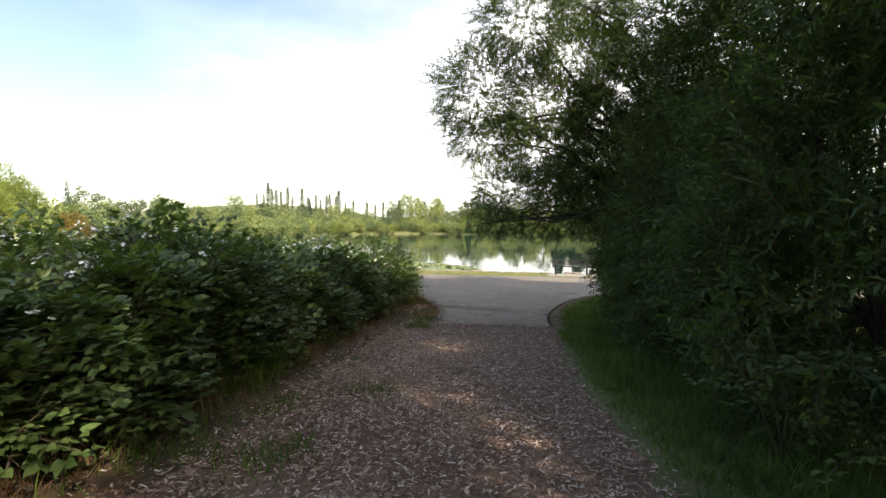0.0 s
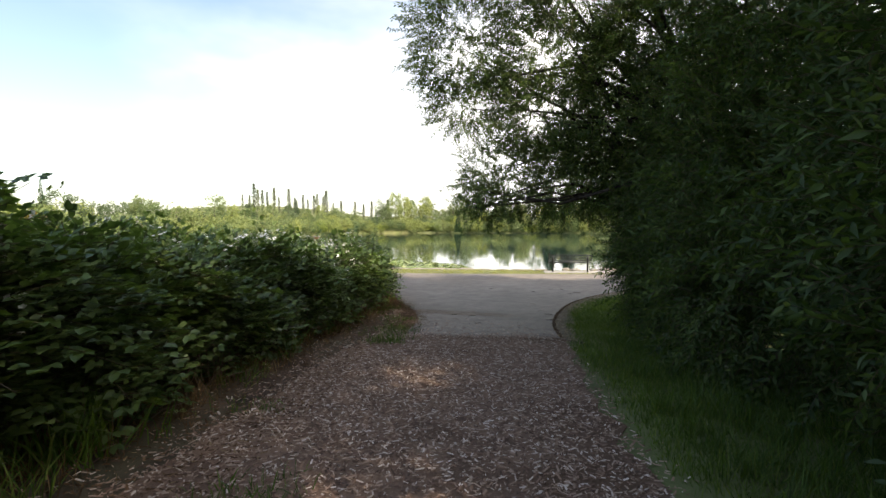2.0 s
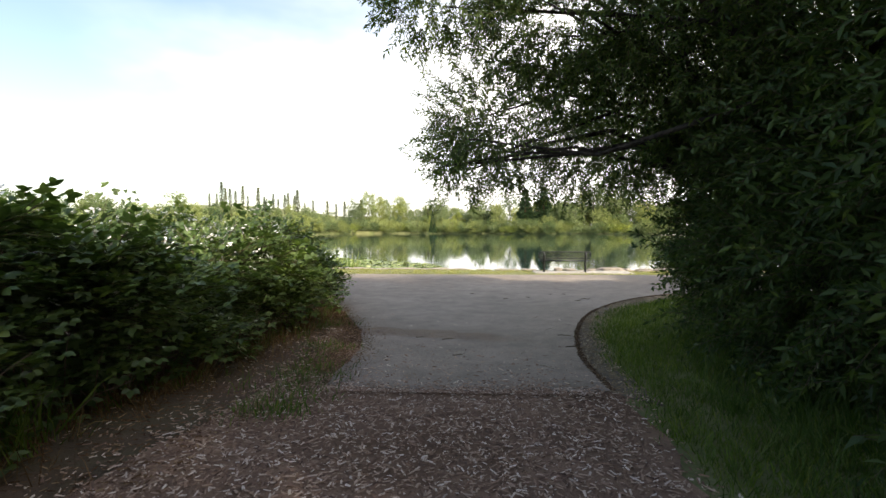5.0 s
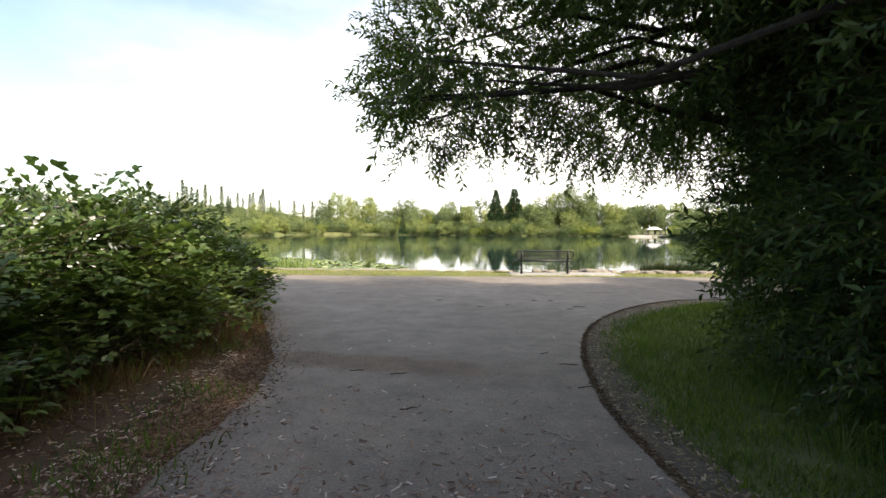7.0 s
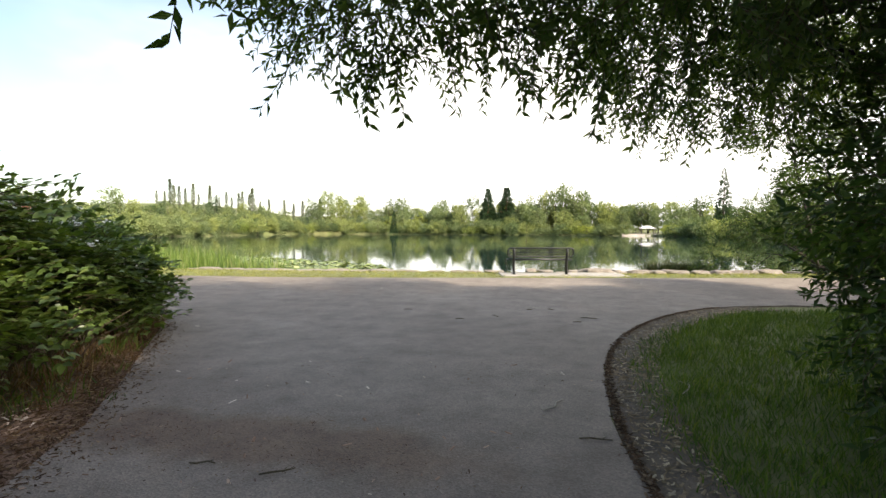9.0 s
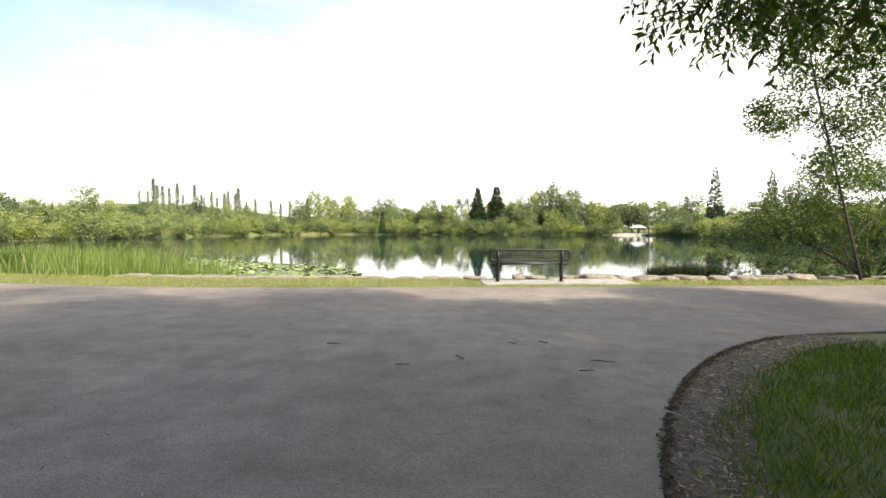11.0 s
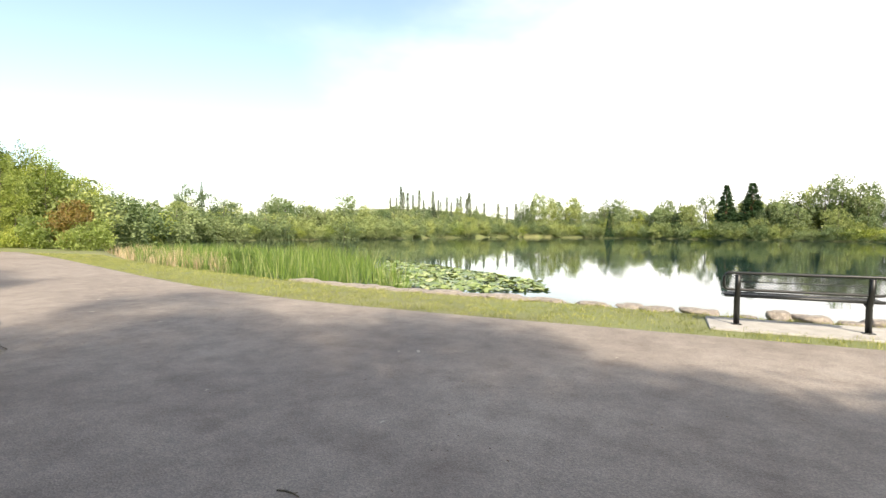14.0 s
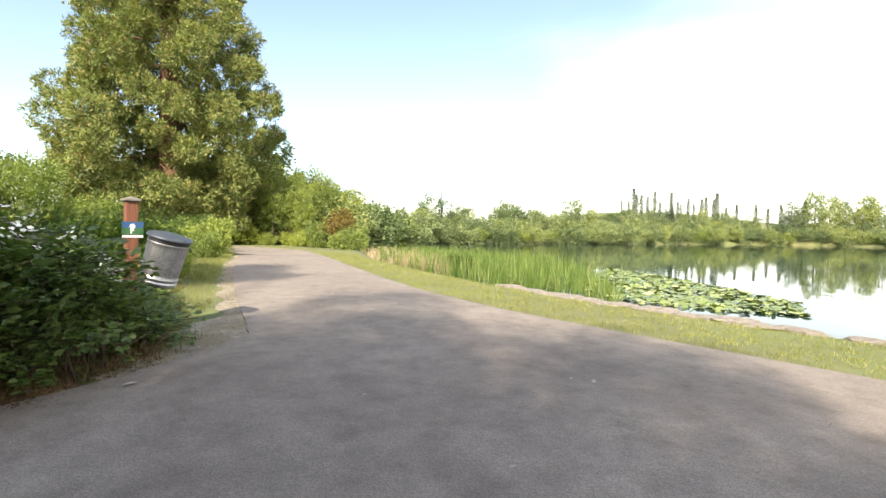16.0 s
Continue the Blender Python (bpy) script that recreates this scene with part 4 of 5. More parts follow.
# woods along the far shore: several rows behind the waterline
far = resample(FAR_SHORE, 4.2)
fringe = []
for i, (x, y) in enumerate(far[4:-4]):
    j = i + 4
    tx, ty = far[j + 1] - far[j - 1]
    n = math.hypot(tx, ty)
    ox, oy = -ty / n, tx / n                       # away from the water
    if lake_distance(x + ox * 4, y + oy * 4)[0] > 0:
        ox, oy = -ox, -oy
    beach = 27 < x < 37 and y > 170
    if not beach:
        plant("bush" if rng.random() < .7 else "bush_b", x + ox * 0.8 + rng.normal(0, .8), y + oy * 0.8 + rng.normal(0, .8), rng.uniform(.6, 1.25), 1.35)
        fringe.append((x - ox * .1, y - oy * .1, ox, oy))
        plant("bush", x + ox * 4.5 + rng.normal(0, 1.5), y + oy * 4.5 + rng.normal(0, 1.5), rng.uniform(.8, 1.4), 1.3)
    for row in range(3):
        d = 7 + row * 8 + rng.uniform(-2, 2)
        if x > 36 and y < 150:
            d += 14
        if (beach and row == 0) or (x < -75 and row == 2):
            continue
        kind = rng.choice(["round_a", "round_b", "bright", "round_a", "tall_a", "tall_b", "airy"])
        plant(str(kind), x + ox * d + rng.normal(0, 1.8), y + oy * d + rng.normal(0, 1.8), rng.uniform(.55, 1.08) * (0.78 if x < -75 else 0.62 if x > 36 and y < 178 else 0.95 + .17 * row), 1.22)
F = np.repeat(np.array(fringe), 46, axis=0)
k = rng.uniform(-2.4, 2.4, len(F))
back = rng.uniform(-.3, 1.6, len(F))
P = np.column_stack([F[:, 0] + F[:, 2] * back - F[:, 3] * k, F[:, 1] + F[:, 3] * back + F[:, 2] * k, WATER + .1 + rng.uniform(0, .9, len(F)) * (.6 + .5 * back)])
tagged(new("shore_undergrowth", strew("shore_undergrowth", FINE, P, rng.normal(0, .5, P.shape) + UP, rng.uniform(1.0, 1.8, len(P)), [M_FAR_HAZED, M_STEM], 1.0)), "low green growth overhanging the far waterline", "undergrowth", kind="stuff")
for az in np.arange(-27, -16, .9):
    x, y = polar(az + rng.normal(0, .2), 236 + rng.uniform(-6, 10))
    plant(str(rng.choice(["round_a", "tall_a", "round_b", "tall_b"])), x, y, rng.uniform(1.05, 1.4), 1.15)
plant("cone", -22.7, 212, 1.08, 1.6)
plant("cone", -15.1, 212, 1.1, 1.9)
for az in np.arange(-64, -24, 1.6):
    x, y = polar(az, 168 + rng.uniform(-10, 22) + (az + 45) * 1.6)
    if lake_distance(x, y)[0] < -2:
        plant(str(rng.choice(["round_a", "tall_b", "round_b"])), x, y, rng.uniform(.55, .85))
for az, d, s in [(-37.9, 196, .62), (-37.3, 199, .7), (-38.6, 190, .5), (-10.8, 203, .75), (-17.8, 206, .6), (-49.5, 150, .45)]:
    x, y = polar(az, d)
    plant("fir", x, y, s)
x, y = polar(-62, 150)
plant("fir", x, y, .8, .55)
plant("fir", 46.3, 152, 1.04)
plant("fir", 58, 148, .95)
for k in range(5):
    plant("airy" if k % 2 else "tall_a", 1 + k * 3.6 + rng.normal(0, 1), 212 + rng.normal(0, 3), rng.uniform(1.25, 1.6))
for x, y, s in [(-8, 214, 1.25), (24, 205, 1.25), (20, 209, 1.1), (46, 182, .85), (53, 172, .8), (38, 206, 1.2), (31, 208, 1.1), (34, 213, 1.05), (28, 211, 1.0), (41, 203, 1.0), (36, 219, 1.2), (30, 218, 1.1), (-34, 214, 1.2), (-46, 219, 1.15), (58, 150, .9), (62, 138, .85)]:
    plant("round_a", x, y, s)
for az, s in [(-42.4, .9), (-41.7, .9), (-41.2, 1.5), (-40.9, 1.2), (-40.4, 1.3), (-39.8, 1.0), (-39.1, 1.35), (-38.6, .8), (-37.5, 1.45), (-36.9, .9), (-36.6, .8), (-35.9, 1.15), (-35.4, .9), (-34.7, 1.1), (-34.3, 1.35),
              (-33.6, 1.25), (-33.3, 1.5), (-32.5, .95), (-31.6, 1.1), (-30.0, 1.15), (-29.0, 1.1), (-28.0, 1.15), (-26.1, 1.45)]:
    x, y = polar(az, 285 + rng.uniform(-9, 9))
    plant("poplar", x, y, s * rng.uniform(.74, .88), 1.15)
    if rng.random() < .6:
        plant("round_b", x + rng.normal(2, 2), y - 9 + rng.normal(0, 2), rng.uniform(.35, .6))
for az in [-66, -64, -63, -61.5, -55, -53.5, -52]:
    x, y = polar(az, 330 + rng.uniform(-15, 15))
    plant("round_b", x, y, rng.uniform(.8, 1.0))

# trees and shrubs along the inland side of the walk
for x, y, k, s in [(-53, 27.0, "birch", .8), (-56, 25.2, "birch", 1.0), (-60, 28.5, "birch", .95), (-58, 33, "birch", .7), (-64, 30, "birch", 1.05), (-67, 37, "birch", .85), (-72, 34, "birch", 1.0), (-53.5, 24.8, "birch", .75), (-54.5, 30.4, "birch", .85), (-55.5, 27.4, "birch", .9), (-57, 30, "birch", 1.0), (-51.5, 27.6, "birch", .6),
                   (-55, 22.4, "shrub_b", 1.0), (-54, 24.2, "shrub_b", .7), (-56.5, 20, "shrub", 1.2), (-53.2, 19, "shrub_b", .6), (-54, 16.5, "shrub", .8), (-57, 27, "shrub", 1.3), (-51, 26.2, "shrub_b", .6), (-49, 27.2, "shrub_b", .7), (-52, 29, "shrub", 1.0), (-58, 27, "shrub_b", 1.4), (-62, 31, "shrub_b", 1.5), (-55, 13, "shrub", 1.0), (-56, 9, "shrub_b", 1.3),
                   (-86, 46, "round_a", .7),
                   (-31, 17.6, "shrub_b", .9), (-36, 17.6, "shrub_b", .9), (-40, 17.6, "shrub", .9), (-43, 15.6, "shrub_b", 1.0), (-27, 17.2, "shrub_b", .6),
                   (-30, 15.4, "shrub_b", .8), (-24, 16.2, "shrub_b", .5), (-20, 15.6, "shrub", .6),
                   (-17, 15.8, "shrub_b", .55), (-14.5, 15.0, "shrub", .7)]:
    plant(k, x, y, s)
plant("shrub_b", -40.5, 29.2, .9)
plant("shrub_b", -46, 28.4, 1.0)
leafy_tree("rusty_shrub", (-45.4, 29.6), [((-45.4, 29.6, 1.7), (1.5, 1.4, 1.4)), ((-46.0, 30.0, 2.7), (1.1, .9, 1.1)), ((-44.4, 29.5, 1.6), (1.2, 1.0, 1.1))], 480, FINE, M_RUSTY, "rust-brown leaved shrub beside the walk", "shrub", .06)


leafy_tree("green_thicket", (-30, 8.0), [((-30.5, 12.6, 1.4), (1.8, 1.6, 1.7)), ((-29.5, 9.8, 2.1), (2.0, 1.9, 2.3)), ((-28.5, 7.0, 2.4), (2.2, 2.0, 2.5)), ((-30, 4.6, 2.6), (2.4, 2.0, 2.7)), ((-33, 9.0, 3.0), (2.4, 2.2, 2.5)), ((-31.5, 1.5, 2.6), (2.4, 2.2, 2.6))],
           2900, FINE, M_BRIGHT, "tall light green thicket behind the bramble hedge", "thicket", .07, scale=(.65, 1.1))


def sequoia(x, y, h, r):
    base = np.array([x, y, float(land(x, y)[0]) - .05])
    ob = thing("sequoia_tree", base, "huge dense sequoia with drooping sprays and red-brown bark", "conifer")
    reach = lambda z: r * float(np.interp(z / h, [0, .06, .2, .32, .42, .6, .8, 1], [.5, .8, 1.0, .97, .84, .56, .27, .02]))  # noqa: E731
    blobs = []
    for k in range(520):                               # boughs, each ending in rounded cushions of foliage
        z = 2.4 + (h - 3) * ((k + rng.uniform(0, 1)) / 520) ** 1.35
        a = k * 2.39996 + rng.normal(0, .25)
        d = reach(z) * (rng.uniform(.25, .7) if k % 3 == 0 else rng.uniform(.7, 1.03))
        q = rng.uniform(.9, 1.75) * (.45 + .55 * reach(z) / r)
        blobs.append(((d * math.cos(a), d * math.sin(a), z - .05 * d), (q, q, q * .72)))
    P, F = [], []
    for c, q in blobs:
        n = int(42 * q[0] ** 1.6) + 12
        v = rng.normal(0, 1, (n, 3))
        v /= np.linalg.norm(v, axis=1, keepdims=True)
        P.append(np.array(c) + v * np.array(q) * rng.uniform(.55, 1.0, (n, 1)))
        F.append(v + np.array([c[0], c[1], 0.0]) / (math.hypot(c[0], c[1]) + .1) * .5 - UP * .1 + rng.normal(0, .3, (n, 3)))
    P, F = np.vstack(P), np.vstack(F)
    tufts = [needle_tuft(15, 0.5, 0.34, 0.11) for _ in range(5)]
    part("crown", strew("crown", tufts, P, F, rng.uniform(.7, 1.25, len(P)), [M_SEQUOIA, M_STEM], 1.0), ob, "thick yellow-green scaly foliage")
    bm = bmesh.new()
    tube(bm, [(0, 0, -.3), (0, 0, .6), (0, 0, h * .3), (0, 0, h * .65), (0, 0, h * .97)], [1.9, 1.4, 1.0, .5, .08], 12)
    part("trunk", bm, ob, "fibrous red-brown trunk", M_RED_BARK)
    for (cx, cy, cz), q in blobs[::6]:
        bm = bmesh.new()
        tube(bm, [Vector((0, 0, cz + 1.2)), Vector((cx * .5, cy * .5, cz + .4)), Vector((cx, cy, cz))], [.17, .11, .03], 5)
        part("limb", bm, ob, "bare brown limb among the foliage", M_RED_BARK)
    return ob


sequoia(-57.6, 15.3, 46.0, 10.3)

# bush and thin tree on the shore to the right of the bench
leafy_tree("shore_willow", (11.0, 29.0), [((9.0, 30.0, 0.9), (1.7, 1.2, 1.2)), ((9.3, 31.6, 1.9), (1.5, 1.3, 0.8)), ((11.2, 31.6, 2.3), (1.8, 1.4, 1.0)), ((7.4, 30.4, 0.45), (1.3, 0.8, 0.8)), ((10.8, 30, 1.6), (2.0, 1.6, 1.5)), ((14.5, 30.6, 1.9), (2.5, 2.0, 1.9)), ((18, 31.5, 2.6), (3.0, 2.4, 2.4))], 3400, WILLOW, M_WILLOW,
           "spreading willow bush leaning over the water", "bush", .1, scale=(1.0, 1.6))
leafy_tree("thin_alder", (8.85, 27.2), [((6.8, 28.3, 7.2), (.9, .8, .8)), ((7.2, 28.2, 4.6), (.8, .7, .6)), ((8.0, 27.8, 6.0), (1.0, .9, 1.0)), ((7.4, 28.0, 9.0), (1.2, 1.0, 1.1)), ((8.9, 27.6, 7.8), (1.2, 1.1, 1.3)), ((8.9, 27.6, 4.4), (.9, .8, .8)), ((7.0, 28.1, 11.0), (1.0, .9, 1.0)), ((8.6, 27.7, 3.1), (.9, .8, .6)), ((9.6, 27.3, 5.8), (1.0, .9, 1.0))],
           2200, SMALL, M_WILLOW, "slender leaning alder with open airy branches", "tree", .036, trunk_top=(7.0, 28.1, 11.0), scale=(.6, 1.2))

# ---- bench on its slab ----


def park_bench(at, turn):
    ob = thing("park_bench", (0, 0, 0), "dark steel park bench with mesh back facing the lake", "bench")

    def lattice(w, h, cell, thick):
        """A flat diamond lattice in x-z, centred on x, from z 0 up."""
        t = Tpl()
        n = int((w + h) / cell) + 1
        for sgn in (1, -1):
            for i in range(n):
                c = -w / 2 - h + i * cell + cell / 2
                x0, x1 = max(-w / 2, c), min(w / 2, c + h)
                if x1 - x0 < cell * .3:
                    continue
                z0, z1 = x0 - c, x1 - c
                if sgn < 0:
                    z0, z1 = h - z0, h - z1
                d = Vector((x1 - x0, 0, z1 - z0)).normalized()
                s = Vector((-d.z, 0, d.x)) * thick
                a, b = Vector((x0, 0, z0)), Vector((x1, 0, z1))
                y = Vector((0, thick * .6, 0))
                t.poly([a - s - y, a + s - y, b + s - y, b - s - y, a - s + y, a + s + y, b + s + y, b - s + y], [(0, 1, 2, 3), (4, 7, 6, 5), (0, 3, 7, 4), (1, 5, 6, 2)])
        return t

    W, half = 2.0, 1.0
    lean = Matrix.Rotation(radians(10), 4, "X")
    back_at = Matrix.Translation((0, -0.02, 0.545)) @ lean

    def loop(z0, z1, r):
        pts = []
        for cx, cz, a0 in ((half - r, z1 - r, 0), (-half + r, z1 - r, 90), (-half + r, z0 + r, 180), (half - r, z0 + r, 270)):
            pts += [(cx + r * math.cos(radians(a0 + k * 22.5)), 0, cz + r * math.sin(radians(a0 + k * 22.5))) for k in range(5)]
        return pts + pts[:1]

    bm = bmesh.new()
    tube(bm, loop(0.0, 0.265, 0.08), 0.023, 8, cap=False)
    frame_ob = part("backrest", bm, ob, "steel mesh in a rounded tube frame", M_BLACK)
    frame_ob.matrix_basis = back_at
    part("mesh_panel", assemble("mesh_panel", [(lattice(W - .05, 0.25, 0.044, 0.0034), np.eye(3)[None], np.array([[0, 0, .008]]))], [M_BLACK]), frame_ob, "diamond steel mesh")
    bm = bmesh.new()
    tube(bm, [(-.82, 0, .13), (.82, 0, .13)], 0.008, 6)
    part("cross_rod", bm, frame_ob, "", M_BLACK)
    # seat
    bm = bmesh.new()
    tube(bm, [(-half + .02, 0, 0), (half - .02, 0, 0), ], 0.026, 8)
    seat = part("seat", bm, ob, "flat steel mesh seat with a tube rim", M_BLACK)
    seat.matrix_basis = Matrix.Translation((0, 0.02, 0.45))
    bm = bmesh.new()
    tube(bm, [(-half + .02, 0.42, 0), (half - .02, .42, 0)], 0.02, 8)
    for sx in (-1, 1):
        tube(bm, [(sx * (half - .03), 0, 0), (sx * (half - .03), .42, 0)], .016, 8)
    part("seat_rim", bm, seat, "", M_BLACK)
    flat = part("seat_mesh", assemble("seat_mesh", [(lattice(W - .08, 0.42, 0.044, 0.005), np.eye(3)[None], np.zeros((1, 3)))], [M_BLACK]), seat, "diamond steel mesh")
    flat.matrix_basis = Matrix.Rotation(radians(-90), 4, "X")
    for sx in (-1, 1):
        x = sx * 0.81
        bm = bmesh.new()
        tube(bm, [(x, 0.04, 0.0), (x, 0.04, 0.37), (x, -0.01, 0.46), (x, -0.045, 0.6), (x, -0.07, 0.78)], 0.042, 4)
        part("leg", bm, ob, "square steel leg rising into the back", M_BLACK)
        bm = bmesh.new()
        tube(bm, [(x, 0.04, 0.36), (x, 0.2, 0.4), (x, 0.4, 0.43)], [.03, .024, .018], 6)
        part("seat_bracket", bm, ob, "", M_BLACK)
        bm = bmesh.new()
        box(bm, (x - .07, -.03, 0.0), (x + .07, .11, .012), .003)
        part("foot_plate", bm, ob, "", M_BLACK)
    ob.matrix_basis = Matrix.Translation(at) @ Matrix.Rotation(radians(turn), 4, "Z")
    return ob


bm = bmesh.new()
box(bm, (-1.9, -0.62, -0.12), (1.9, 0.55, 0.0), 0.015)
me = bpy.data.meshes.new("bench_slab")
bm.to_mesh(me)
bm.free()
me.materials.append(M_CONCRETE)
slab = tagged(new("bench_slab", me), "pale concrete slab under the bench", "slab", kind="structure")
slab.matrix_world = Matrix.Translation((0.86, 25.3, 0.03)) @ Matrix.Rotation(radians(11.5), 4, "Z")
park_bench((0.21, 25.01, 0.03), 11.5)

# ---- stones along the water ----


def rock_mesh(seed):
    bm = bmesh.new()
    bmesh.ops.create_icosphere(bm, subdivisions=3, radius=1.0)
    for v in bm.verts:
        n = noise.noise(v.co * 1.3 + Vector((seed * 7.1, 0, 0))) * .35 + noise.noise(v.co * 3.5 + Vector((0, seed * 3.3, 0))) * .12
        v.co *= 1 + n
        v.co.z = max(min(v.co.z, .62 + n * .3), -.6)
    for f in bm.faces:
        f.smooth = f.normal.z < .5
    me = bpy.data.meshes.new("shore_rock")
    bm.to_mesh(me)
    bm.free()
    me.materials.append(M_STONE)
    return me


ROCKS = [rock_mesh(k) for k in range(4)]
shore = resample(NEAR_SHORE[2:10], 0.05)


def shore_at(x):
    return shore[int(np.argmin(np.abs(shore[:, 0] - x)))]


def rock(x, dy, sx, sy, sz, turn=None):
    p = shore_at(x)
    y = p[1] + dy
    z = max(float(land(p[0], y)[0]), -0.12)
    ob = tagged(new("shore_rock", ROCKS[int(rng.integers(0, 4))]), "weathered grey-brown boulder lying at the water's edge", "rock", "stones along the shore")
    ob.matrix_basis = Matrix.Translation((p[0], y, z + sz * .25)) @ Matrix.Rotation(rng.normal(0, .25) + .15 if turn is None else turn, 4, "Z") @ Matrix.Diagonal((sx, sy, sz, 1))


rock(2.05, -.15, .58, .35, .2, .1)
rock(3.35, -.1, .34, .28, .16)
rock(3.95, -.1, .3, .25, .14)
x = -12.0
while x < 12:
    w = rng.uniform(.16, .5)
    rock(x, rng.normal(.05 if 1.3 < x < 4.3 else -.1, .06), w, rng.uniform(.2, .3), rng.uniform(.1, .2) if x > -.5 else rng.uniform(.06, .12))
    x += w * 1.75 + rng.uniform(.02, .2)
for k in range(6):
    rock(-9.6 + k * .95, -.25, .55, .28, .07)

# ---- reeds, lilies, rushes ----


def inside(poly, x, y):
    hit = np.zeros(len(x), bool)
    q = np.array(poly, float)
    for (ax, ay), (bx, by) in zip(q, np.roll(q, -1, axis=0)):
        hit ^= ((ay > y) != (by > y)) & (x < (bx - ax) * (y - ay) / ((by - ay) if abs(by - ay) > 1e-9 else 1e-9) + ax)
    return hit


def fill(poly, n):
    """About n random places inside an outline."""
    q = np.array(poly, float)
    lo, hi = q.min(axis=0), q.max(axis=0)
    pts = np.empty((0, 2))
    while len(pts) < n:
        c = rng.uniform(lo, hi, (n * 3, 2))
        pts = np.vstack([pts, c[inside(q, c[:, 0], c[:, 1])]])
    return pts[:n]


def stuff(name, tpls, xy, z, scale, mats, label, category, lean=0.12, lift=0.0, spin=3.0):
    P = np.column_stack([xy, z])
    me = strew(name, tpls, P, rng.normal(0, lean, P.shape) + UP, scale, mats, spin)
    return tagged(new(name, me), label, category, kind="stuff")


REEDS = [(-9.6, 27.0), (-13.6, 26.6), (-19, 26.9), (-27, 27.3), (-38, 30.2), (-42, 36), (-26, 39), (-15.5, 32.5), (-11, 29.2)]
pts = fill(REEDS, 2100)
reed = [blade_tuft(7, 1.2, 0.03, 0.12, 0.12) for _ in range(4)]
stuff("cattail_reeds", reed, pts, np.maximum(land(pts[:, 0], pts[:, 1]), WATER - .35), rng.uniform(.6, 1.3, len(pts)), [M_REED], "stand of tall green cattail reeds in shallow water", "reeds", 0.06)
pts = fill([(-19, 27.2), (-27, 27.2), (-40, 30), (-44, 34), (-24, 30.5)], 420)
stuff("dry_reeds", reed, pts, np.maximum(land(pts[:, 0], pts[:, 1]), WATER - .2), rng.uniform(.6, .95, len(pts)), [M_STRAW], "pale dead reed stalks among green ones", "reeds", 0.1)
pts = fill([(4.4, 32.4), (5.4, 32.0), (6.8, 32.2), (7.6, 32.7), (6.4, 33.2), (5.0, 33.0)], 260)
stuff("dark_rushes", [blade_tuft(9, 0.5, 0.014, 0.08, 0.2) for _ in range(3)], pts, np.full(len(pts), WATER - .05), rng.uniform(.8, 1.2, len(pts)), [M_RUSH], "low dark clump of rushes standing in the water", "rushes", 0.1)


def pad_tpl():
    t = Tpl()
    n, r = 9, 0.5
    rim = [(r * math.cos(.35 + k * 5.6 / n), r * math.sin(.35 + k * 5.6 / n), .05 * math.sin(k * 2.1)) for k in range(n + 1)]
    t.poly([(0, 0, 0)] + rim, [(0, k + 1, k + 2) for k in range(n)])
    return t


LILIES = [(-6.2, 30.2), (-7.4, 28.9), (-9.5, 28.0), (-12, 28.6), (-15, 31.5), (-20, 38), (-17, 37.5), (-12, 35), (-7.6, 32.6)]
pts = fill(LILIES, 2300)
n = len(pts)
spin = rng.uniform(0, 6.28, n)
tilt = rng.normal(0, .24, (n, 2))
fw = np.column_stack([np.cos(spin), np.sin(spin), tilt[:, 0]])
sc = rng.uniform(.13, .32, n)
me = assemble("lily_pads", [(pad_tpl(), axes(fw, tilt[:, 1], sc), np.column_stack([pts, WATER + .02 + rng.uniform(0, .04, n)]))], [M_LILY])
tagged(new("lily_pads", me), "raft of green water lily pads, some standing proud", "water lily", kind="stuff")
plant("shrub", -20.2, 28.4, .34)

# ---- grass ----
lawn = [blade_tuft(10, 0.085, 0.006, 0.05, 0.45) for _ in range(4)]
long_grass = [blade_tuft(12, 0.34, 0.008, 0.06, 0.35) for _ in range(4)]
pts = fill(np.vstack([WALK_FAR[90:220] + np.array([[0, .1]]), np.array([(-32, 27.0), (-27, 26.2), (-15, 25.1), (-9, 25.2), (-4.6, 25.8), (1.7, 26.4), (3.7, 26.6), (8.2, 27.7), (14, 28.8)])]), 9500)
keep = ~inside([(-1.05, 24.4), (2.75, 25.1), (2.6, 26.0), (-1.2, 25.3)], pts[:, 0], pts[:, 1])
pts = pts[keep]
stuff("shore_grass", lawn, pts, land(pts[:, 0], pts[:, 1]), rng.uniform(.4, 1.2, len(pts)), [M_GRASS], "short sunlit yellow-green grass strip by the lake", "grass")
VERGE_GRASS = [(1.5, 10.0), (1.28, 11.2), (1.22, 12), (1.16, 13.5), (1.25, 14.8), (1.58, 15.9), (2.38, 17.3), (3.5, 18.55), (5.4, 19.2), (8, 19.9), (8, 15), (4.5, 14), (3.4, 12.5), (3.4, 8), (4.4, 4), (5, 0), (4.4, -2), (3.9, -1), (3.1, 2.3), (2.5, 4.4), (2.0, 6.8), (1.5, 9)]
pts = fill(VERGE_GRASS, 9500)
stuff("verge_grass", lawn, pts, lie(pts[:, 1]), rng.uniform(.7, 1.6, len(pts)), [M_SHADED_LAWN], "green grass verge in the shade of the willows", "grass")
pts = fill([(2.2, 11.8), (2.7, 13.6), (4.5, 14.8), (5, 13), (3.6, 9), (4.6, 3), (5.2, 0), (4.2, -1), (3.3, 2.5), (2.5, 5.5), (2.1, 8.5)], 1300)
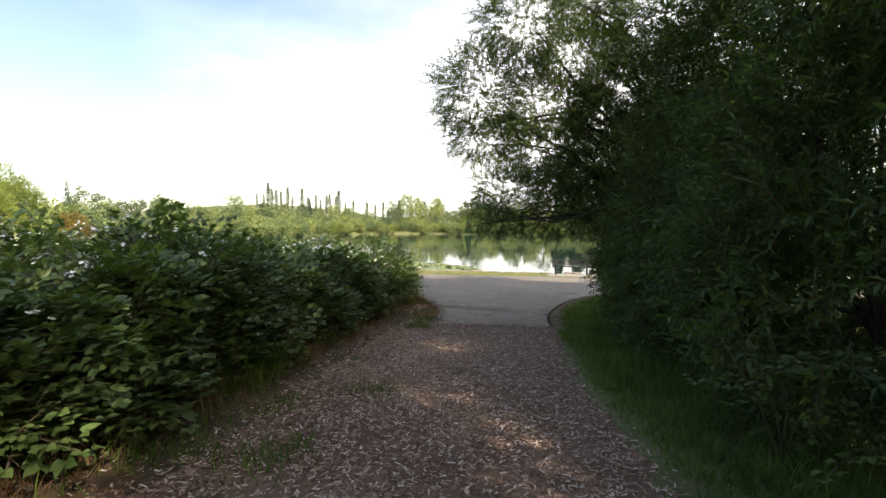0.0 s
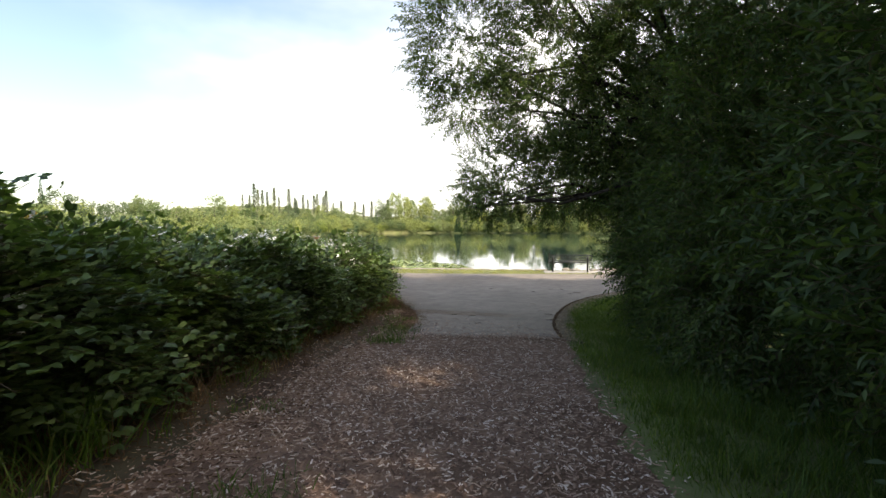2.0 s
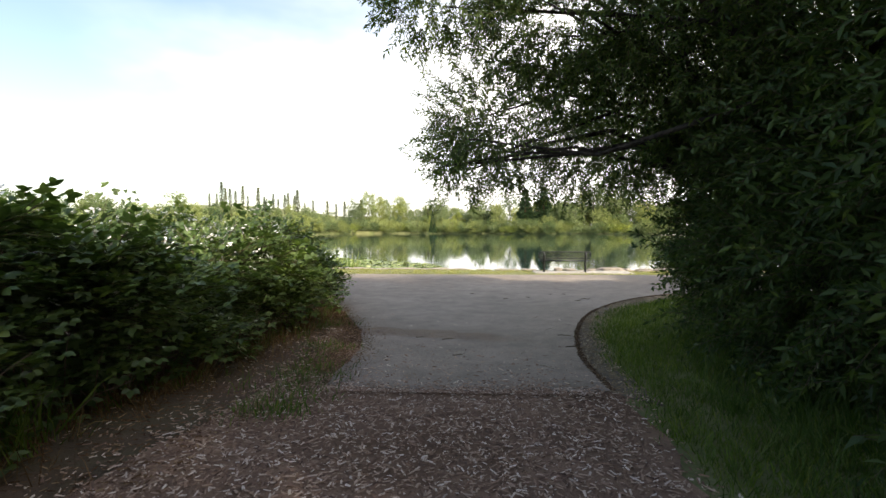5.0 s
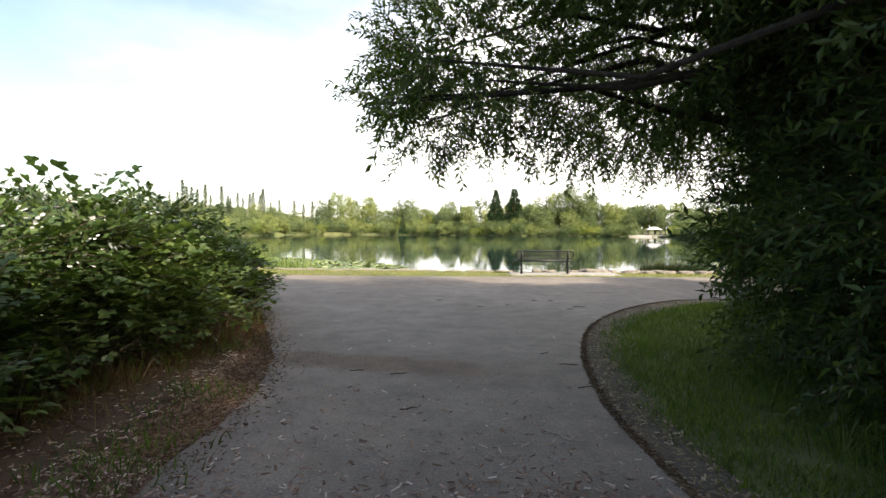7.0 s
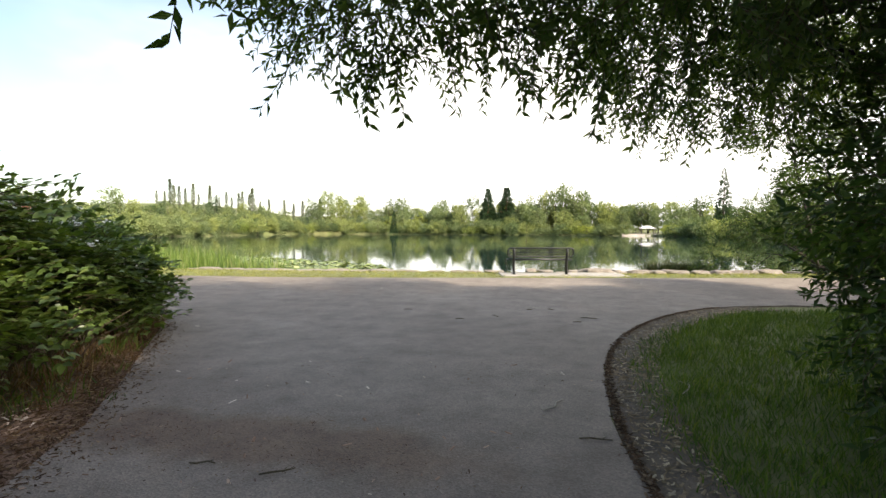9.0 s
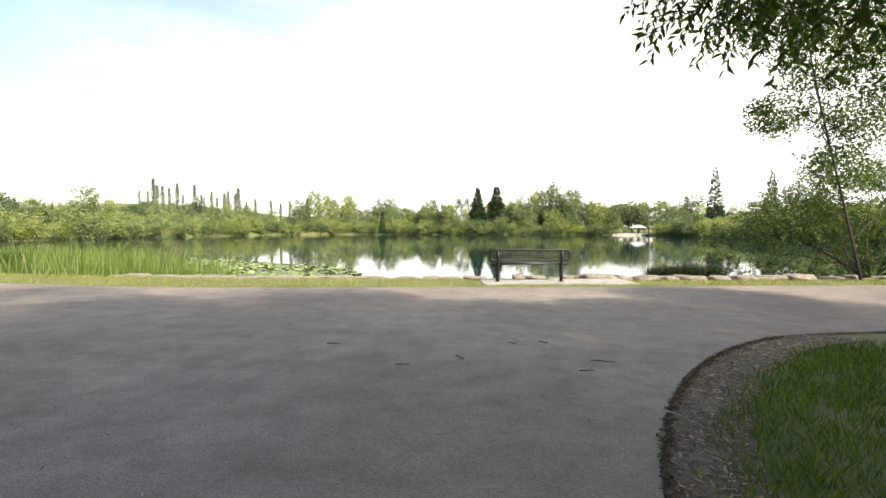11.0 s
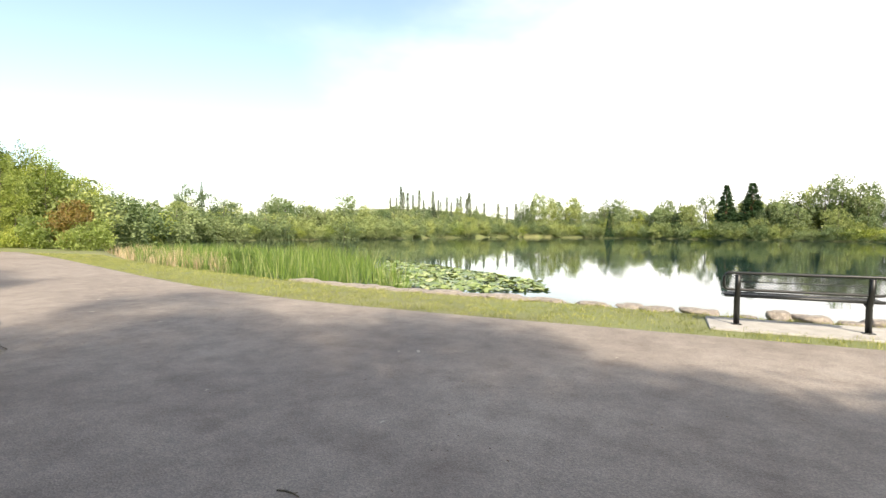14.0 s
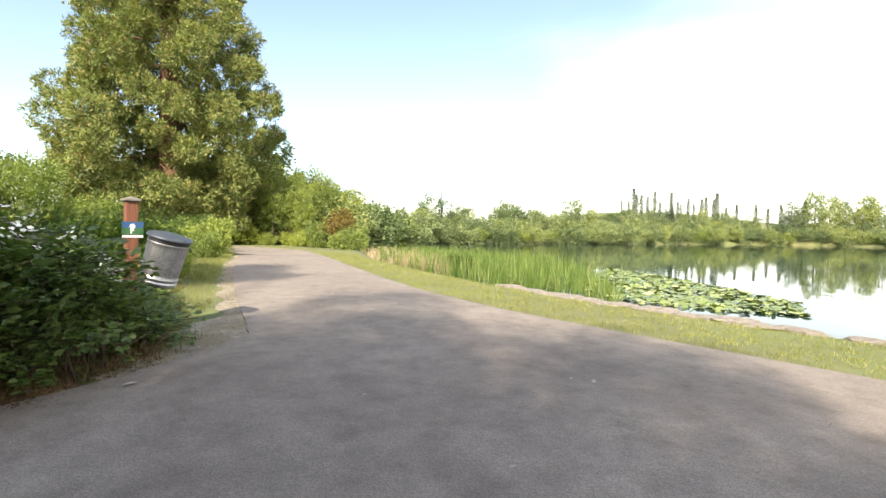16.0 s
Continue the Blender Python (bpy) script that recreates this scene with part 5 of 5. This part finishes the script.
stuff("long_verge_grass", long_grass, pts, lie(pts[:, 1]), rng.uniform(.5, 1.1, len(pts)), [M_SHADED_LAWN], "longer grass growing up into the shrubs", "grass")
pts = fill([(-7.3, 16.7), (-8.5, 16.95), (-10, 17.2), (-12.2, 17.35), (-22, 18.1), (-35, 19.6), (-35, 17.5), (-22, 16.5), (-12, 16.2), (-7, 16.2)], 2600)
stuff("roadside_grass", long_grass, pts, lie(pts[:, 1]), rng.uniform(.2, .8, len(pts)) * np.where(pts[:, 0] > -16, .7, 1.2), [M_GRASS], "tall sunlit grass beside the walk", "grass")
k = rng.integers(0, len(HEDGE), 2400)
pts = HEDGE[k] + HN[k] * rng.normal(-.05, .25, (len(k), 1))
pts = pts[~inside(road, pts[:, 0], pts[:, 1])]
stuff("dry_grass", long_grass, pts, lie(pts[:, 1]), rng.uniform(.2, .75, len(pts)), [M_DRY], "dry brown grass at the foot of the hedge", "grass", 0.35)
k = rng.integers(0, len(HEDGE), 240)
pts = HEDGE[k] + HN[k] * rng.normal(0.1, .25, (len(k), 1))
pts = pts[~inside(road, pts[:, 0], pts[:, 1])]
stuff("hedge_grass", long_grass, pts, lie(pts[:, 1]), rng.uniform(.4, 1.3, len(pts)), [M_SHADED_LAWN], "green grass growing through the hedge foot", "grass", 0.2)
k = rng.integers(0, len(HEDGE) * 3 // 4, 700)
pts = HEDGE[k] + HN[k] * rng.normal(.3, .2, (len(k), 1))
pts = pts[~inside(road, pts[:, 0], pts[:, 1])]
STALKS = [blade_tuft(3, 0.42, 0.007, 0.05, 0.5) for _ in range(4)]
stuff("dry_stalks", STALKS, pts, lie(pts[:, 1]), rng.uniform(.35, 1.0, len(pts)), [M_DRY], "pale dead stalks standing before the hedge", "dry stalks", 0.45)
c = np.array([(-.25, .8), (-.3, .7), (-.53, 1.2), (-.5, 1.7), (-1.43, 8.27), (-1.5, 8.4), (-1.7, 8.9), (-1.85, 9.5), (-2.4, 10.9), (0.1, 3.0), (-0.3, 2.2), (-1.0, 4.4), (-3.3, 12.5), (0.4, 1.0), (-2.2, 10.0)])
pts = (c[rng.integers(0, len(c), 260)] + rng.normal(0, .16, (260, 2)))
stuff("path_grass", lawn, pts, lie(pts[:, 1]) + .01, rng.uniform(.8, 1.9, len(pts)), [M_SHADED_LAWN], "thin green tufts at the edge of the wood chips", "grass")

c = np.array([(-1.3, 2.7), (-1.4, 3.1), (-1.25, 2.4), (-2.6, 6.9)])
pts = c[rng.integers(0, len(c), 24)] + rng.normal(0, .2, (24, 2))
stuff("tall_hedge_grass", long_grass, pts, lie(pts[:, 1]), rng.uniform(1.2, 2.2, len(pts)), [M_SHADED_LAWN], "tall green grass standing against the hedge", "grass", 0.15)

# ---- wood chips and litter ----
M_BARK_CHIP = leafy("bark_chip", (0.14, 0.11, 0.08), (0.32, 0.26, 0.2), (0.52, 0.46, 0.39), 0.0, 0.9, 0.1)


def chip_tpl():
    """A splinter of wood: two long faces meeting in a low ridge."""
    t = Tpl()
    l, w, h = rng.uniform(.5, 1.1), rng.uniform(.1, .26), .06
    a, b = rng.uniform(-.1, .1, 2)
    t.poly([(-l / 2, -w / 2 + a, -.03), (l / 2, -w / 2, -.03), (l / 2 + b, 0, h), (-l / 2 + b, a * .5, h), (l / 2, w / 2, -.03), (-l / 2, w / 2, -.03)], [(0, 1, 2, 3), (3, 2, 4, 5)])
    return t


CHIPS = [chip_tpl() for _ in range(8)]


def chips_on(name, xy, lift, size, label, mats=None):
    n = len(xy)
    a = rng.uniform(0, 6.28, n)
    fw = np.column_stack([np.cos(a), np.sin(a), rng.normal(0, .16, n)])
    R = axes(fw, rng.normal(0, .22, n), rng.uniform(*size, n))
    pick = rng.integers(0, len(CHIPS), n)
    P = np.column_stack([xy, lie(xy[:, 1]) + lift + rng.uniform(0, .006, n)])
    me = assemble(name, [(t, R[pick == i], P[pick == i]) for i, t in enumerate(CHIPS)], mats or [M_CHIP])
    return tagged(new(name, me), label, "wood chips", kind="stuff")


inner = np.vstack([CHIP_L, [(-4.0, 14.6), (-2.4, 12.3), (-1.5, 9.2), (1.1, 9.8)], CHIP_R])
cover = fill(inner, 78000)
cover += rng.normal(0, .1, cover.shape)
upper = (cover[:, 1] < 9.7) | (cover[:, 0] > -1.4)
chips_on("bark_litter", cover[~upper], .013, (.02, .075), "dark bark litter between hedge and asphalt", [M_LITTER])
dirt = fill([(-2.7, 11.8), (-2.3, 12.6), (-1.1, 12.5), (-0.2, 12.15), (-1.2, 11.9)], 800) + rng.normal(0, .13, (800, 2))
chips_on("tracked_dirt", dirt, .034, (.006, .024), "brown dirt and crumbs of bark tracked over the asphalt", [M_LITTER])
chips_on("wood_chips", cover[upper & ~inside(road, cover[:, 0], cover[:, 1])], .017, (.018, .068), "brown and grey wood chips covering the footpath")
chips_on("scattered_chips", np.vstack([fill([(-1.5, 9.1), (1.1, 9.8), (0.84, 11.2), (-2.2, 11.6)], 150), fill([(-2.2, 11.2), (.8, 10.8), (1.0, 15), (-3.5, 14)], 90),
                                       np.column_stack([rng.uniform(-1.45, 1.1, 420), 9.5 + rng.exponential(.55, 420)])]), .034, (.02, .07), "stray wood chips strewn over the asphalt")
x = rng.uniform(-1.5, 1.15, 2600)
drift = np.column_stack([x, 9.15 + (x + 1.4) * .255 - .16 + rng.exponential(.13 + .05 * np.sin(x * 3.1), len(x))])
chips_on("drifted_chips", drift, .033, (.016, .062), "wood chips drifted over the end of the asphalt")
k = rng.integers(0, len(CHIP_L), 6500)
pts = CHIP_L[k] + np.column_stack([-rng.exponential(.42, len(k)) + .12, rng.uniform(-.25, .25, len(k))])
chips_on("strewn_chips", pts[(pts[:, 1] < 12.5) & ~inside(road, pts[:, 0], pts[:, 1])], .02, (.018, .07), "wood chips strewn towards the hedge")
pts = np.repeat(resample(EDGE_LEFT[EDGE_LEFT[:, 0] > -5.0].tolist(), .03), 11, axis=0)
pts = pts + rng.normal(0, .13, pts.shape)
chips_on("edge_litter", pts, .032, (.012, .05), "brown litter along the edge of the asphalt", [M_LITTER])
# thin line of dark chips stands in for the shadowed outline of the edge
pts = np.repeat(resample(EDGE_RIGHT[:34].tolist(), .02), 5, axis=0)
pts = pts + rng.normal(0, .018, pts.shape) + np.array([[.03, 0]])
chips_on("edge_bark", pts, .033, (.015, .06), "dark chips drawing the outline and thin shadow of the curved asphalt edge", [M_LITTER])
chips_on("verge_chips", fill(VERGE, 5000), .018, (.02, .07), "bark chips edging the asphalt", [M_BARK_CHIP])
k = rng.integers(0, len(HEDGE) * 3 // 4, 16000)
pts = HEDGE[k] + HN[k] * rng.uniform(-.5, 1.4, (len(k), 1))
keep = ~inside(road, pts[:, 0], pts[:, 1])
chips_on("hedge_litter", pts[keep], .022, (.02, .065), "dead leaves, bark and twigs below the hedge", [M_LITTER])


def twig(x, y, length, turn, pale=False):
    bm = bmesh.new()
    z = .036
    pts = [(-length / 2, 0, .006), (-length / 6, rng.normal(0, .03) * length * 3, .01), (length / 6, rng.normal(0, .03) * length * 3, .008), (length / 2, 0, .006)]
    tube(bm, pts, [.005, .006, .005, .003], 5)
    tube(bm, [pts[2], (length / 3, length * .16, .01)], [.003, .002], 4)
    me = bpy.data.meshes.new("twig")
    bm.to_mesh(me)
    bm.free()
    me.materials.append(M_PALE_TWIG if pale else M_STEM)
    ob = tagged(new("twig", me), "pale broken twig lying on the asphalt" if pale else "dark broken twig lying on the asphalt", "twig", "fallen twigs")
    ob.matrix_basis = Matrix.Translation((x, y, float(lie(y)) + z)) @ Matrix.Rotation(radians(turn), 4, "Z")


M_PALE_TWIG = surface("bleached_twig", (0.3, 0.27, 0.22), (0.45, 0.4, 0.33), 20, .8)
for x, y, l, a, p in [(-.40, 17.26, .16, -50, False), (1.01, 17.36, .24, -5, False), (.82, 17.0, .14, 10, False), (.1, 18.0, .1, 0, False), (.45, 18.1, .12, -35, False), (.42, 13.3, .3, 60, True), (.66, 12.7, .2, 5, False),
                      (.8, 11.9, .22, 40, False), (-1.0, 11.9, .18, 35, False), (-1.44, 11.9, .14, 10, False), (.2, 11.3, .16, 75, True), (-.6, 10.9, .14, 30, False), (.55, 10.6, .2, -30, True), (-1.9, 17.6, .15, 12, False),
                      (-.9, 16.9, .13, 4, False), (1.35, 15.9, .35, -60, True), (1.5, 14.0, .4, 70, True)]:
    twig(x, y, l, a, p)


def fallen_leaf(x, y, turn, size):
    t = Tpl()
    t.leaf((0, 0, 0), (0, 1, 0), (0, 0, 1), size, size * .5, 0, .3, -.1)
    ob = tagged(new("fallen_leaf", assemble("fallen_leaf", [(t, np.eye(3)[None], np.zeros((1, 3)))], [M_PALE_TWIG])), "pale dry leaf lying on the asphalt", "leaf", "fallen leaves")
    ob.matrix_basis = Matrix.Translation((x, y, float(lie(y)) + .037)) @ Matrix.Rotation(radians(turn), 4, "Z")


for x, y, s in [(.24, 18.16, .12), (-3.3, 20.4, .1), (-3.5, 20.27, .06), (-5.12, 16.4, .16), (-4.27, 15.5, .1), (-7.6, 19.4, .1), (-9.4, 19.2, .1), (-11, 19.8, .12), (-10, 21, .1), (-2.2, 18.6, .06), (-1.4, 21.6, .07), (1.6, 21.2, .08), (-6, 21.4, .07), (-3.9, 18.2, .05), (2.7, 22.6, .12)]:
    fallen_leaf(x, y, rng.uniform(0, 360), s)

crumbs = np.vstack([fill([(-1.6, 9.6), (1.0, 10.2), (0.8, 12.5), (1.1, 16), (-3.5, 16), (-2.6, 12.5)], 700), fill([(-9, 17.8), (2.0, 18), (6, 22), (-8, 22)], 500)])
chips_on("dark_crumbs", crumbs[::2], .034, (.008, .03), "small dark crumbs of bark on the asphalt", [M_LITTER])
chips_on("pale_crumbs", crumbs[1::3], .034, (.006, .024), "small pale crumbs of wood and stone on the asphalt", [M_BARK_CHIP])

# ---- gravel shoulder of the walk ----
M_GRAVEL = surface("pale_gravel_and_sand", (0.2, 0.17, 0.135), (0.42, 0.37, 0.3), 3.0, .95, 1.0, 90, big=(1.1, (0.24, 0.2, 0.13)), bump_dist=.015)
sel = EDGE_LEFT[(EDGE_LEFT[:, 0] < -5.3) & (EDGE_LEFT[:, 0] > -40)]
side = np.gradient(sel, axis=0)
side = np.stack([side[:, 1], -side[:, 0]], axis=1) / np.linalg.norm(side, axis=1, keepdims=True)
wide = (.34 + .1 * np.sin(np.arange(len(sel)) * .9) + .75 * np.exp(-((sel[:, 0] + 7.6) / .9) ** 2))[:, None]
if float(np.mean(side[:, 1])) > 0:
    side = -side
sheet("gravel_shoulder", np.vstack([sel, (sel + side * wide)[::-1]]).tolist(), .016, M_GRAVEL, "pale gravel shoulder along the asphalt walk", "ground")
pts = np.repeat(sel, 60, axis=0) + np.repeat(side * wide, 60, axis=0) * rng.uniform(0, 1, (len(sel) * 60, 1)) + rng.normal(0, .05, (len(sel) * 60, 2))
pts = pts[~inside(road, pts[:, 0], pts[:, 1])]
chips_on("gravel", pts, .02, (.012, .05), "loose gravel and bark on the shoulder", [M_BARK_CHIP])

# ---- litter bin on a post ----
M_ZINC = surface("galvanised_steel", (0.3, 0.31, 0.33), (0.5, 0.51, 0.53), 7, .42, .15, 50, .85)
M_LID = surface("dark_grey_lid", (0.05, 0.06, 0.075), (0.1, 0.115, 0.135), 9, .45, .1, 60, .3)
M_POST = surface("red_brown_stained_wood", (0.13, 0.045, 0.022), (0.24, 0.09, 0.045), 5, .7, .4, 60, stretch=(4, 4, .4))
M_CAP = surface("weathered_grey_wood", (0.13, 0.115, 0.1), (0.22, 0.2, 0.175), 8, .8, .4)
M_LINER = surface("black_bin_liner", (0.01, 0.01, 0.012), (0.02, 0.02, 0.022), 14, .35)
M_SIGN_BLUE = surface("blue_print", (0.02, 0.06, 0.17), (0.03, 0.1, 0.24), 6, .4, .02)
M_SIGN_GREEN = surface("green_print", (0.02, 0.08, 0.03), (0.04, 0.13, 0.04), 6, .4, .02)
M_SIGN_WHITE = surface("white_print", (0.6, 0.6, 0.6), (0.7, 0.7, 0.7), 6, .4, .02)


def lathe(bm, profile, sides=40, ripple=None):
    rings = []
    for r, z in profile:
        ring = []
        for k in range(sides):
            a = 2 * math.pi * k / sides
            q = r + (ripple(a, z) if ripple else 0)
            ring.append(bm.verts.new((q * math.cos(a), q * math.sin(a), z)))
        rings.append(ring)
    for a, b in zip(rings, rings[1:]):
        for k in range(sides):
            bm.faces.new((a[k], a[(k + 1) % sides], b[(k + 1) % sides], b[k])).smooth = True
    return rings


def litter_bin(at, tilt, toward):
    ob = thing("litter_bin", at, "galvanised ribbed litter bin hung tilted on a post", "bin")
    bm = bmesh.new()
    rings = lathe(bm, [(.225, 0), (.225, .01), (.24, .03), (.24, .05), (.228, .06), (.228, .08), (.24, .09), (.24, .11), (.23, .12), (.232, .16), (.25, .52), (.25, .56), (.262, .575), (.262, .6), (.25, .61), (.25, .64)], 72,
                  lambda a, z: .006 * math.copysign(1, math.sin(a * 24)) if .15 < z < .54 else 0)
    bm.faces.new(rings[0][::-1])
    body = part("bin_body", bm, ob, "ribbed galvanised body", M_ZINC)
    bm = bmesh.new()
    lathe(bm, [(.256, .585), (.264, .6), (.262, .65), (.25, .655)], 48)
    part("bin_liner", bm, ob, "black liner folded over the rim", M_LINER)
    bm = bmesh.new()
    rings = lathe(bm, [(.285, .645), (.292, .655), (.29, .672), (.27, .69), (.16, .715), (.05, .722)], 48)
    bm.faces.new(rings[-1])
    bm.faces.new(rings[0][::-1])
    part("lid", bm, ob, "dark grey lid", M_LID)
    bm = bmesh.new()
    tube(bm, [(.255, -.06, .57), (.29, -.05, .55), (.3, 0, .52), (.29, .05, .55), (.255, .06, .57)], .008, 6)
    h = part("handle", bm, ob, "dark drop handle", M_LINER)
    h.matrix_basis = Matrix.Rotation(radians(35), 4, "Z")
    ob.matrix_basis = Matrix.Translation(at) @ Matrix.Rotation(radians(toward), 4, "Z") @ Matrix.Rotation(radians(tilt), 4, "Y") @ Matrix.Scale(1.08, 4)
    return ob


def sign_post(at, turn, h):
    ob = thing("sign_post", at, "red-brown wooden post carrying a small picture sign", "post")
    bm = bmesh.new()
    box(bm, (-.075, -.075, -.1), (.075, .075, h - .05), .008)
    part("post", bm, ob, "", M_POST)
    bm = bmesh.new()
    box(bm, (-.105, -.105, h - .05), (.105, .105, h - .015), .006)
    v = [bm.verts.new(p) for p in ((-.09, -.09, h - .015), (.09, -.09, h - .015), (.09, .09, h - .015), (-.09, .09, h - .015))]
    t = bm.verts.new((0, 0, h + .02))
    for i in range(4):
        bm.faces.new((v[i], v[(i + 1) % 4], t))
    part("cap", bm, ob, "grey weathered cap", M_CAP)
    bm = bmesh.new()
    box(bm, (.077, -.135, h - .52), (.083, .135, h - .34), .002)
    sg = part("sign", bm, ob, "blue and green picture sign", M_SIGN_GREEN)
    bm = bmesh.new()
    box(bm, (.0835, -.133, h - .425), (.085, .133, h - .342))
    part("blue_field", bm, sg, "", M_SIGN_BLUE)
    bm = bmesh.new()
    bmesh.ops.create_circle(bm, cap_ends=True, segments=14, radius=.036, matrix=Matrix.Translation((.0862, -.005, h - .405)) @ Matrix.Rotation(radians(90), 4, "Y"))
    box(bm, (.0852, -.03, h - .47), (.0864, .012, h - .4))
    box(bm, (.0852, -.03, h - .51), (.0864, -.012, h - .47))
    part("white_figure", bm, sg, "plain white shape", M_SIGN_WHITE)
    bm = bmesh.new()
    box(bm, (.077, -.13, h - .565), (.083, .13, h - .53))
    part("label_strip", bm, ob, "pale printed strip", M_SIGN_WHITE)
    # bracket that holds the bin
    bm = bmesh.new()
    tube(bm, [(.0, .07, h - .9), (.0, .2, h - .92)], .02, 8)
    part("bracket", bm, ob, "", M_ZINC)
    ob.matrix_basis = Matrix.Translation(at) @ Matrix.Rotation(radians(turn), 4, "Z")
    return ob


sign_post((-7.95, 16.1, 0.0), 20, 1.93)
litter_bin((-8.15, 16.41, 0.68), 16, 62)

# ---- far shore: beach and shelter ----
M_SAND = surface("pale_sand", (0.35, 0.31, 0.26), (0.5, 0.45, 0.39), .5, .95)
M_CANVAS = surface("white_canvas", (0.7, 0.7, 0.7), (0.8, 0.8, 0.8), 2, .7)
bm = bmesh.new()
fan = []
for px in np.linspace(26.5, 37, 13):
    for py in (186, 190, 195, 200):
        sx, sy = px, py - (px - 30) * .9
        fan.append(bm.verts.new((sx, sy, max(float(land(sx, sy)[0]), WATER - .2) + .08)))
for i in range(12):
    for j in range(3):
        bm.faces.new((fan[i * 4 + j], fan[(i + 1) * 4 + j], fan[(i + 1) * 4 + j + 1], fan[i * 4 + j + 1]))
me = bpy.data.meshes.new("beach")
bm.to_mesh(me)
bm.free()
me.materials.append(M_SAND)
tagged(new("beach", me), "strip of pale sand on the far shore", "beach", kind="structure")


def shelter(x, y):
    z = float(land(x, y)[0])
    ob = thing("picnic_shelter", (x, y, z), "white-roofed open shelter on the far beach", "shelter")
    bm = bmesh.new()
    v = [bm.verts.new(p) for p in ((-2.6, -1.9, 2.0), (2.6, -1.9, 2.0), (2.6, 1.9, 2.0), (-2.6, 1.9, 2.0))]
    a, b = bm.verts.new((-.8, 0, 2.9)), bm.verts.new((.8, 0, 2.9))
    for f in ((v[0], v[1], b, a), (v[1], v[2], b), (v[2], v[3], a, b), (v[3], v[0], a), v[::-1]):
        bm.faces.new(f)
    part("roof", bm, ob, "white pitched roof", M_CANVAS)
    for sx in (-2.3, 2.3):
        for sy in (-1.6, 1.6):
            bm = bmesh.new()
            tube(bm, [(sx, sy, -.2), (sx, sy, 2.05)], .09, 6)
            part("post", bm, ob, "", M_CAP)


shelter(35.0, 191.5)
